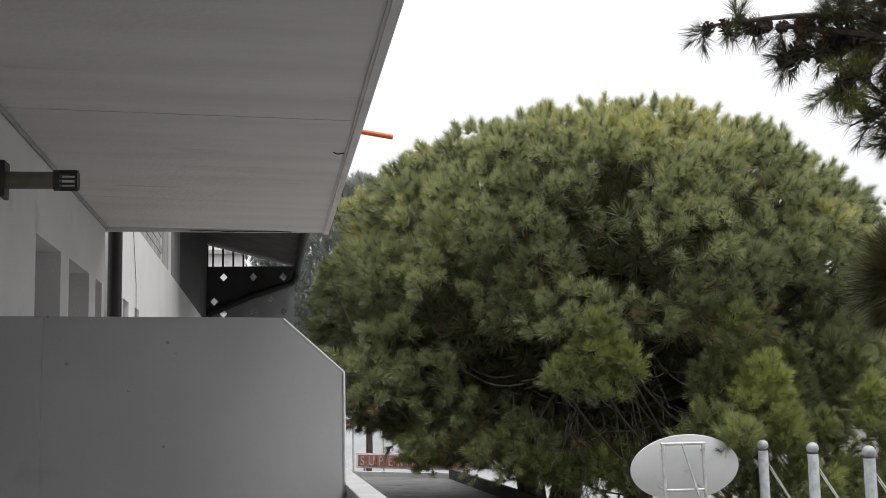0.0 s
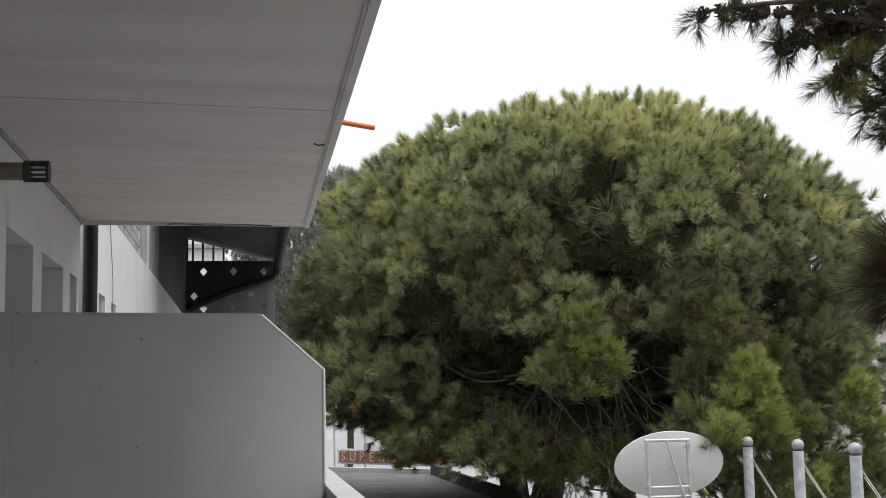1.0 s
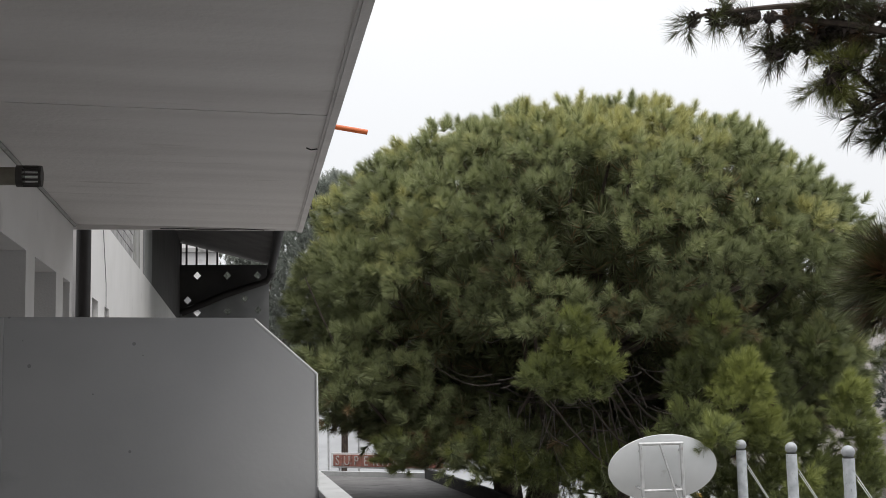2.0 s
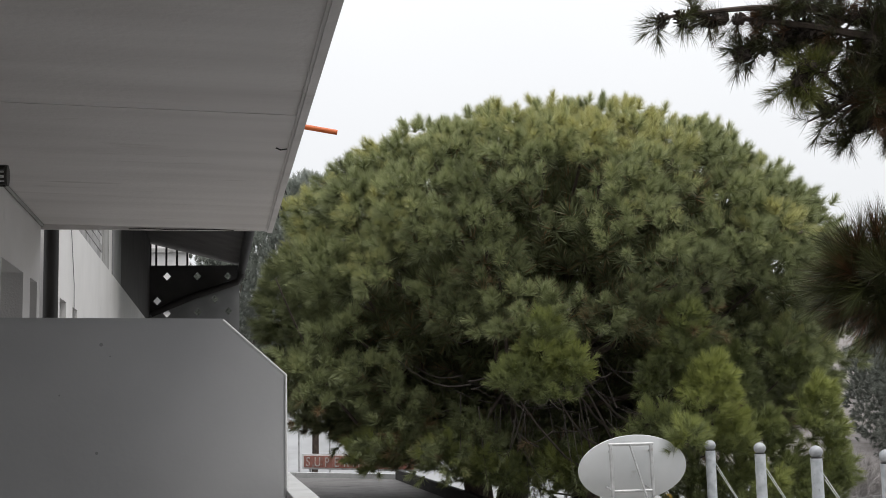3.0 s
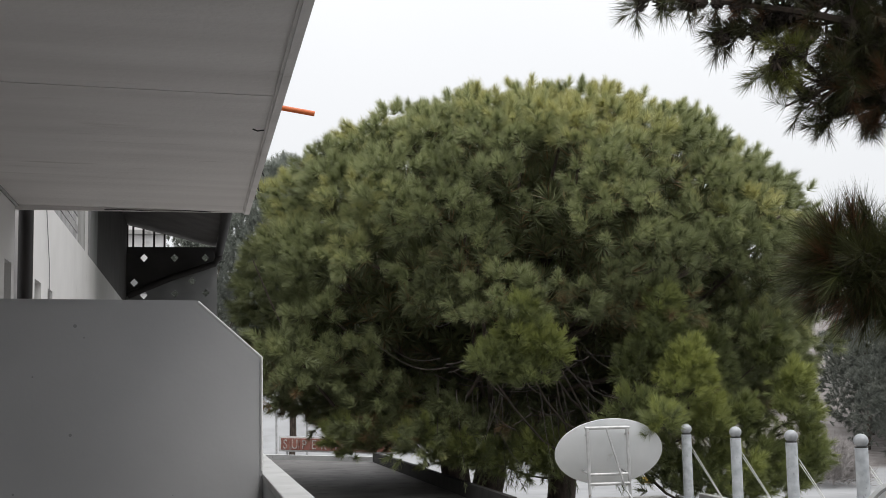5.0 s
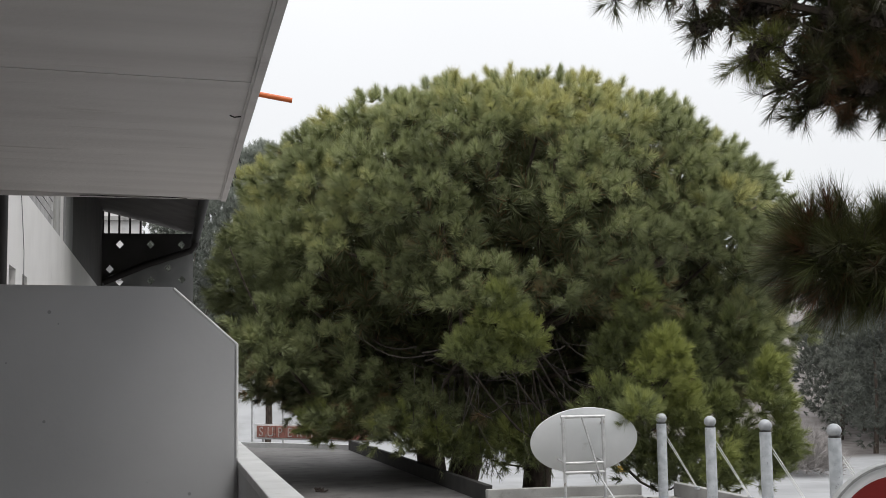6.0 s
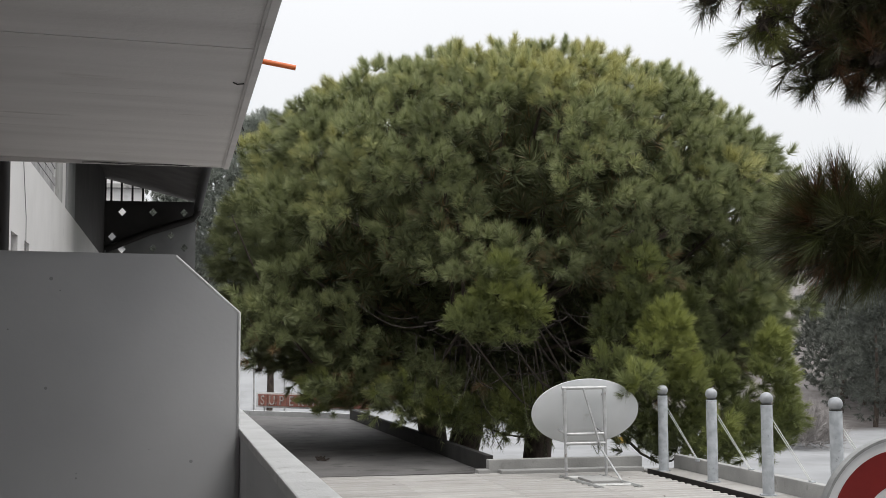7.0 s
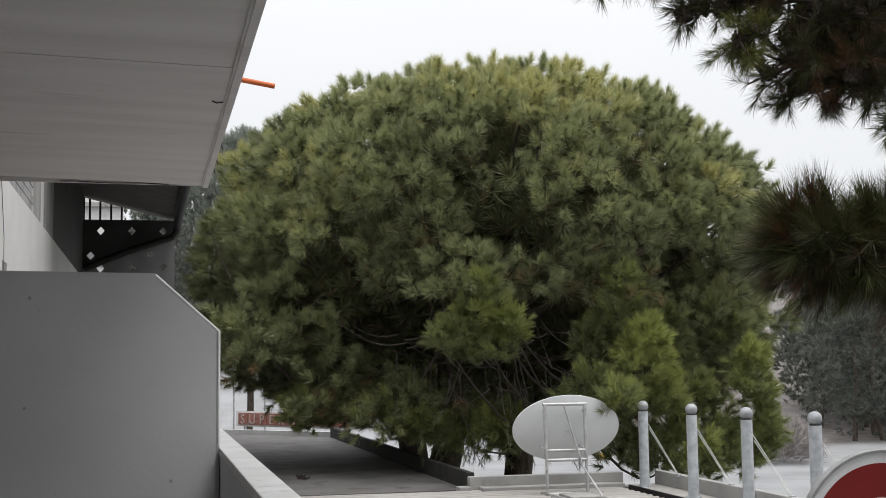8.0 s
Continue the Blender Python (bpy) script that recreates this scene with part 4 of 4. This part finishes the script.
under(pine, new("trunk", finish("trunk", bm, M_BARK, True)))


def limb_part(parent, name, *way):
    b = bmesh.new()
    limb(b, *way)
    under(parent, new(name, finish(name, b, M_BARK, True)))


for k in rng.choice(len(lumps), 90, replace=False):
    h = rng.uniform(0.3, 3.0)
    limb_part(pine, "limb", rng, (4.4 + 0.1 * h, 18.6, h), CORE + (lumps[k] - CORE) * 0.97, 0.06, 0.016, 0.06 * (1 if lumps[k][2] > 1.5 else -0.6))
limb_part(pine, "limb", rng, (5.0, 17.0, 2.0), (6.05, 15.5, 2.72), 0.07, 0.045, 0.03)
limb_part(pine, "limb", rng, (6.05, 15.5, 2.72), (7.7, 15.6, 3.6), 0.045, 0.02, 0.05)
limb_part(pine, "limb", rng, (1.9, 17.2, 1.2), (0.8, 16.6, 3.1), 0.022, 0.008, 0.12)
under(pine, tagged(new("drooping_branchwork", finish("drooping_branchwork", fringe, M_TWIG)), kind="stuff"))
bm = bmesh.new()
for k in range(85):
    p = np.array([rng.uniform(2.6, 6.9), rng.uniform(15.4, 17.4), rng.uniform(0.85, 2.4)])
    d = unit(rng.normal(0, 1, 3) * np.array([1, 0.5, 0.3]) + np.array([0, -0.2, 0.05]))
    limb(bm, rng, p, p + d * rng.uniform(0.3, 1.2), 0.01, 0.003, 0.12, 4, 6)
under(pine, tagged(new("dead_branchwork", finish("dead_branchwork", bm, M_TWIG)), "grey dead twigs in a hollow", kind="stuff"))

# younger pines in front, with pale bright tufts: each spray is a pointed plume (x, y, foot, height, half width, tint)
PLUMES = ((3.83, 14.6, 1.85, 0.5, 0.12, 0.6), (4.15, 14.6, 1.7, 0.25, 0.12, 0.75), (3.55, 14.7, 1.6, 0.2, 0.16, 0.5), (3.95, 14.7, 1.5, 0.15, 0.2, 0.45), (5.5, 14.4, 1.7, 0.75, 0.15, 0.45), (5.25, 14.6, 1.45, 0.3, 0.2, 0.36), (5.7, 14.2, 1.25, 0.5, 0.13, 0.95), (5.25, 14.3, 0.95, 0.25, 0.3, 0.45),
          (7.2, 14.6, 0.85, 0.6, 0.22, 0.62), (6.55, 14.7, 0.6, 0.5, 0.26, 0.42), (6.3, 15.1, 1.4, 0.6, 0.3, 0.34), (7.2, 15.2, 1.55, 0.5, 0.18, 0.34), (6.0, 14.5, 0.75, 0.35, 0.2, 0.7), (7.35, 14.6, 0.2, 0.5, 0.2, 0.5))
SKIRT = ((5.75, 14.7, 0.12, 0.45, 0.26, 0.34), (6.25, 14.6, 0.02, 0.5, 0.3, 0.4), (6.8, 14.6, 0.08, 0.5, 0.28, 0.46))
HANGING = ((3.05, 16.3, 0.72, 0.5), (2.2, 16.7, 0.75, 0.42), (3.75, 16.2, 0.62, 0.3), (4.5, 16.2, 0.62, 0.34), (3.95, 16.5, 0.42, 0.3), (4.75, 16.3, 0.4, 0.3), (3.4, 16.5, 0.45, 0.34), (5.0, 13.4, 0.98, 0.2), (6.5, 14.4, 0.22, 0.4))
young = thing("pine_tree", "younger bright green pine in front of the large one", "tree", (5.5, 18.2, -3.0))
yl, yr, yh = [], [], []
for px, py, pz, high, wide, base in PLUMES + SKIRT:
    k = int(6 + 16 * high * wide / 0.3)
    s = (np.arange(k) + 0.5) / k
    ang = np.arange(k) * 2.4 + rng.uniform(0, 6)
    reach = wide * (1.05 - s) ** 0.5 * rng.uniform(0.2, 1.5, k)
    yl.append(np.stack([px + reach * np.cos(ang), py + 0.8 * reach * np.sin(ang), pz + high * s], axis=1))
    yr.append(rng.uniform(0.12, 0.18, k))
    yh.append(base + 0.1 * (s - 0.5) + rng.normal(0, 0.08, k))
for px, py, pz, wide in HANGING:
    k = int(18 * wide)
    yl.append(np.array([px, py, pz]) + rng.normal(0, 0.5, (k, 3)).clip(-1, 1) * np.array([wide, 0.35, wide * 0.5]))
    yr.append(rng.uniform(0.13, 0.2, k))
    # hanging sprays tinted lighter, making up for the shade under the crown
    yh.append(0.62 + rng.normal(0, 0.12, k))
yl, yr, yh = np.concatenate(yl), np.concatenate(yr), np.concatenate(yh)
c, w, t = bough_shoots(rng, yl, yr, np.array([5.6, 17.5, 0.8]), 480, yh, 0.9, 0.5)
tris, tint = shoots(rng, c, w, t, 84, 0.125, 0.1, 0.0038, (0.2, 1.15))
under(young, tagged(new("crown", tri_mesh("crown", tris, tint, M_YOUNG)), "bright yellow-green needle tufts"))
bm = bmesh.new()
limb(bm, rng, (5.4, 18.3, -3.05), (5.38, 18.2, 0.3), 0.25, 0.2, 0.0, 12)
limb(bm, rng, (5.38, 18.2, 0.25), (5.8, 16.5, 1.4), 0.19, 0.07, 0.0, 8)
under(young, new("trunk", finish("trunk", bm, M_BARK, True)))
for k in rng.choice(len(yl), 26, replace=False):
    limb_part(young, "limb", rng, (5.6 + rng.uniform(0, 0.5), 17.3, rng.uniform(0.4, 1.4)), yl[k], 0.024, 0.008, 0.12)

# near pine whose boughs hang into the view
near = thing("pine_tree", "dark pine with drooping boughs, long needles and cones", "tree", (3.7, 4.3, -3.0))
bm = bmesh.new()
limb(bm, rng, (3.7, 4.3, -3.05), (3.75, 4.4, 5.5), 0.2, 0.1, 0.0, 12, 8)
under(near, new("trunk", finish("trunk", bm, M_BARK, True)))
twigs = bmesh.new()
nc, nw, nt, cone_spots = [], [], [], []


def brush(at, way, hue):
    """One leafy twig end: a tuft of long needles."""
    nc.append(at)
    nw.append(way)
    nt.append(hue)


def spray(p, q, hue, twigs_on, reach, droop, cones=0.2):
    """A bough from p to q with bent side twigs, each ending in needle tufts, older needles brown."""
    p, q = np.array(p), np.array(q)
    limb(twigs, rng, p, q, 0.013, 0.005, droop, 6, 6)
    way = unit(q - p)
    brush(q - way * 0.03, way, hue)
    for s in np.linspace(0.12, 0.98, twigs_on):
        o = p + (q - p) * s - np.array([0, 0, droop * math.sin(s * math.pi) * np.linalg.norm(q - p)])
        d = unit(0.55 * way + rng.normal(0, 0.62, 3) * np.array([1, 0.7, 1]))
        e = o + d * reach * rng.uniform(0.5, 1.1)
        limb(twigs, rng, o, e, 0.0055, 0.003, 0.06, 5, 4)
        h = 0.03 if rng.random() < 0.1 else max(0.2, hue + 0.1 + rng.normal(0, 0.14))
        for along in (0.55, 0.95):
            brush(o + (e - o) * along, unit(d + rng.normal(0, 0.3, 3) + np.array([0, 0, 0.15])), h - 0.1 * (1 - along))
        for fork in range(2):
            f = unit(d + rng.normal(0, 0.6, 3))
            m = o + (e - o) * rng.uniform(0.2, 0.8)
            g = m + f * reach * rng.uniform(0.3, 0.6)
            limb(twigs, rng, m, g, 0.004, 0.002, 0.04, 4, 3)
            brush(m + (g - m) * 0.5, f, h - 0.05)
            brush(g - f * 0.02, unit(f + np.array([0, 0, 0.15])), h)
        if rng.random() < cones:
            cone_spots.append(o + (e - o) * rng.uniform(0.1, 0.5))


BOUGHS = (((3.72, 4.35, 3.0), (2.5, 4.05, 2.52), 0.05, 0.02, 0.02), ((2.5, 4.05, 2.52), (1.72, 3.98, 2.62), 0.02, 0.008, -0.03), ((3.71, 4.32, 1.65), (2.5, 4.02, 1.76), 0.05, 0.02, 0.03), ((2.5, 4.02, 1.76), (2.2, 4.0, 1.8), 0.019, 0.011, 0.0), ((2.75, 4.1, 2.6), (2.2, 3.98, 2.32), 0.02, 0.008, 0.05))
for way in BOUGHS:
    limb_part(near, "bough", rng, *way)
# upper bough: bare coned twigs at its tip, a bright tuft, a heavy dark lobe under it
spray((1.98, 3.98, 2.66), (1.46, 4.0, 2.62), 0.2, 10, 0.05, 0.02, 0.95)
spray((2.08, 4.0, 2.63), (1.75, 4.04, 2.53), 0.22, 10, 0.06, 0.03, 0.9)
spray((2.02, 3.95, 2.5), (1.89, 3.96, 2.42), 0.85, 8, 0.08, 0.02, 0.3)
spray((2.45, 4.0, 2.52), (2.02, 4.0, 2.33), 0.2, 22, 0.15, 0.05, 0.5)
spray((2.5, 4.05, 2.46), (2.13, 4.06, 2.28), 0.2, 20, 0.12, 0.05, 0.3)
spray((2.62, 4.1, 2.44), (2.28, 3.94, 2.29), 0.22, 18, 0.12, 0.05, 0.25)
spray((2.6, 4.02, 2.56), (2.2, 4.02, 2.42), 0.15, 22, 0.16, 0.03, 0.5)
spray((2.35, 3.97, 2.7), (1.95, 4.03, 2.6), 0.15, 18, 0.14, 0.02, 0.6)
spray((2.55, 4.0, 2.66), (2.02, 4.05, 2.56), 0.25, 16, 0.17, 0.02, 0.5)
spray((2.5, 4.0, 2.75), (1.9, 3.95, 2.74), 0.2, 17, 0.12, 0.0, 0.6)
spray((2.7, 4.0, 2.58), (2.4, 4.1, 2.5), 0.35, 12, 0.18, 0.0, 0.3)
spray((2.75, 4.1, 2.78), (2.35, 4.0, 2.72), 0.25, 10, 0.18, 0.0, 0.3)
spray((2.8, 4.05, 2.36), (2.45, 4.0, 2.24), 0.7, 9, 0.1, 0.03, 0.0)
spray((2.85, 4.05, 2.28), (2.42, 4.0, 2.16), 0.55, 15, 0.11, 0.03, 0.1)
spray((2.75, 4.0, 2.66), (2.3, 4.0, 2.56), 0.2, 18, 0.15, 0.0, 0.4)
spray((2.72, 3.95, 2.5), (2.32, 4.02, 2.36), 0.25, 18, 0.14, 0.03, 0.4)
spray((2.5, 3.96, 2.62), (2.12, 4.0, 2.48), 0.15, 16, 0.12, 0.03, 0.6)
under(near, tagged(new("twig_mass", finish("twig_mass", twigs, M_BARK, True)), kind="stuff"))
tris, tint = shoots(rng, np.array(nc), np.array(nw), np.array(nt), 42, 0.066, 0.05, 0.0010, (0.2, 1.1))
under(near, tagged(new("needles", tri_mesh("needles", tris, tint, M_NEARNEEDLE)), "long dark green needles, partly brown", kind="stuff"))
# lower bough: a dense brush with needles standing up along its back
twigs = bmesh.new()
nc, nw, nt = [], [], []
for k in range(300):
    x = rng.uniform(2.09, 2.78)
    thick = 0.35 + 0.65 * min(1.0, (x - 2.03) / 0.22)
    o = np.array([x, 4.0 + rng.normal(0, 0.05), 1.775 - 0.06 * (x - 2.02) + rng.normal(0, 0.02)])
    d = unit(np.array([rng.normal(-0.5, 0.45), rng.normal(0, 0.6), rng.normal(0.1, 0.8)]))
    e = o + d * thick * rng.uniform(0.07, 0.2)
    limb(twigs, rng, o, e, 0.005, 0.003, 0.02, 5, 3)
    h = 0.42 + rng.normal(0, 0.18) if rng.random() > 0.16 else 0.03
    for along in (0.55, 0.95):
        brush(o + (e - o) * along, unit(d + np.array([-0.15, 0, 0.1])), h)
under(near, tagged(new("twig_mass", finish("twig_mass", twigs, M_BARK, True)), kind="stuff"))
tris, tint = shoots(rng, np.array(nc), np.array(nw), np.array(nt), 60, 0.12, 0.05, 0.0012, (0.15, 0.9))
under(near, tagged(new("needles", tri_mesh("needles", tris, tint, M_NEARNEEDLE)), "long dark green needles, partly brown", kind="stuff"))
# unseen rest of its crown, added beside and over the balcony for shade
cw = sphere_points(420, rng, 0.6)
cc = np.array([6.6, 1.2, 3.2]) + cw * np.array([3.1, 3.6, 3.8]) * rng.uniform(0.55, 1.0, (420, 1))
cc = cc[(cc[:, 0] > 0.72 * np.maximum(cc[:, 1], 0) + 1.5) & (cc[:, 2] > -1.5)]
c, w, t = lump_tufts(rng, cc, np.full(len(cc), 0.5), np.array([6.6, 1.2, 3.2]), 22, 0.3, np.full(len(cc), 0.45) + rng.normal(0, 0.12, len(cc)))
tris, tint = tufts(rng, c, w, t, 30, 0.2, 0.6, 0.12, 0.009)
under(near, tagged(new("crown", tri_mesh("crown", tris, tint, M_NEARNEEDLE)), "unseen dark crown beside the balcony, added for its shade"))
for k in range(0, len(cc), 12):
    limb_part(near, "limb", rng, (3.74, 4.35, rng.uniform(1.5, 4.5)), cc[k], 0.05, 0.015, 0.03)
# open cones: an egg of overlapping scales, one mesh for all
bm = bmesh.new()
for k in range(34):
    a, s = k * 2.4, (k + 0.5) / 34
    r = 0.017 * math.sin(math.pi * (0.12 + 0.8 * s)) ** 0.7
    tip = Vector((math.cos(a) * r * 1.35, math.sin(a) * r * 1.35, 0.026 - 0.052 * s + 0.006))
    mid = Vector((math.cos(a) * r * 0.5, math.sin(a) * r * 0.5, 0.026 - 0.052 * s))
    side = Vector((-math.sin(a), math.cos(a), 0)) * 0.006
    v = [bm.verts.new(q) for q in (mid - side * 0.5, mid + side * 0.5, tip + side, tip - side, mid - Vector((0, 0, 0.005)))]
    for f in ((0, 1, 2, 3), (4, 2, 1), (4, 3, 2), (4, 0, 3)):
        bm.faces.new([v[i] for i in f])
ball(bm, (0, 0, 0), 0.011, 1.9)
cone_mesh = finish("pine_cone", bm, M_CONE)
for p in cone_spots:
    ob = new("pine_cone", cone_mesh)
    ob.location, ob.rotation_euler = p, (rng.uniform(-1, 1), rng.uniform(-1, 1), rng.uniform(0, 6))
    ob.scale = [rng.uniform(1.0, 1.5)] * 3
    under(near, ob)


def far_pine(x, y, foot, high, wide, label, lean=0.0, count=90, fine=1, tall=0.42):
    rg = np.random.default_rng(int(x * 13 + y * 7))
    tree = thing("pine_tree", label, "tree", (x, y, foot), group="far pines")
    core = np.array([x + lean, y, foot + high * (1 - tall)])
    d = sphere_points(count, rg)
    ls = core + d * np.array([wide, wide, high * tall]) * rg.uniform(0.55 if fine == 1 else 0.7, 1.0, (count, 1))
    c, w, t = lump_tufts(rg, ls, rg.uniform(0.12, 0.2, count) * wide * (1.35 if fine > 1 else 1), core, 14 * fine, 0.5, 0.5 + rg.normal(0, 0.18, count))
    tr, ti = tufts(rg, c, w, t, 16 * fine, 0.11 * wide / fine ** 0.5, 0.5, 0.05 * wide, 0.007 * wide / fine)
    under(tree, new("crown", tri_mesh("crown", tr, ti, M_FARNEEDLE if fine < 3 else M_HAZENEEDLE)))
    b = bmesh.new()
    limb(b, rg, (x, y, foot - 0.1), (x + lean, y, foot + high * 0.7), 0.05 * wide, 0.02 * wide, 0.0, 7)
    for k in range(16 if fine > 1 else 0):
        limb(b, rg, (x + lean * 0.5, y, foot + high * rg.uniform(0.3, 0.6)), ls[k * 3], 0.02 * wide, 0.006 * wide, 0.05, 4, 4)
    under(tree, new("trunk", finish("trunk", b, M_BARK)))


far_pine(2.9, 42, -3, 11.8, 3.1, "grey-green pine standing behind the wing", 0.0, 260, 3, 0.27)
far_pine(-0.1, 36, -3, 8.8, 1.7, "grey-green pine behind the dark end screen", 0.0, 160, 2)
far_pine(-1.3, 35, -3, 8.5, 1.9, "grey-green pine behind the dark end screen", 0.0, 160, 2)
rg = np.random.default_rng(3)
for k in range(62):
    y = rg.uniform(59, 86)
    x = y * rg.uniform(0.53, 0.95)
    far_pine(x, y, ground_height(x, y), rg.uniform(6, 9.5), rg.uniform(2.4, 3.6), "dark grey-green pine on the far bank", rg.normal(0, 0.3), 80, 1, 0.47)
for x, y, r in ((26.6, 50.5, 2.0), (28.6, 53, 1.5)):
    rg = np.random.default_rng(int(x * 10))
    bush = thing("bare_bush", "round bare grey-brown bush on the far verge", "bush", (x, y, -3.0), group="bushes")
    d = sphere_points(260, rg)
    d[:, 2] = np.abs(d[:, 2])
    cc = np.array([x, y, -2.9]) + d * r * rg.uniform(0.2, 0.9, (260, 1))
    tr, ti = tufts(rg, cc, unit(d + np.array([0, 0, 0.5])), rg.random(260), 18, 0.4 * r, 0.45, 0.2, 0.012)
    under(bush, new("branchwork", tri_mesh("branchwork", tr, ti, M_BUSH)))

marker = thing("yellow_marker", "small yellow roadside board on two legs", "road sign", (19.5, 53.0, -3.0))
part("board", box(bmesh.new(), -0.3, 0.3, 0, 0.05, 0.15, 0.42, 0.01), M_YELLOW, marker)
for x in (-0.25, 0.22):
    part("leg", box(bmesh.new(), x, x + 0.04, 0.051, 0.09, 0, 0.45), M_TUBE, marker)

# bricks of the upper wing wall, sharing one mesh
brick_mesh = finish("brick", box(bmesh.new(), -0.02, 0.012, -0.19, 0.19, -0.043, 0.043), M_BRICK)
for row in range(9):
    for k in range(13):
        y = END_Y + 0.25 + 0.2 + 0.4 * k - (0.2 if row % 2 else 0.0)
        if END_Y + 0.43 < y < 15.26:
            b = new("brick", brick_mesh)
            b.parent = panel_wall
            b.location = (WALL_X - 0.02 + random.uniform(-0.002, 0.002), y, 3.22 + 0.1 * row)
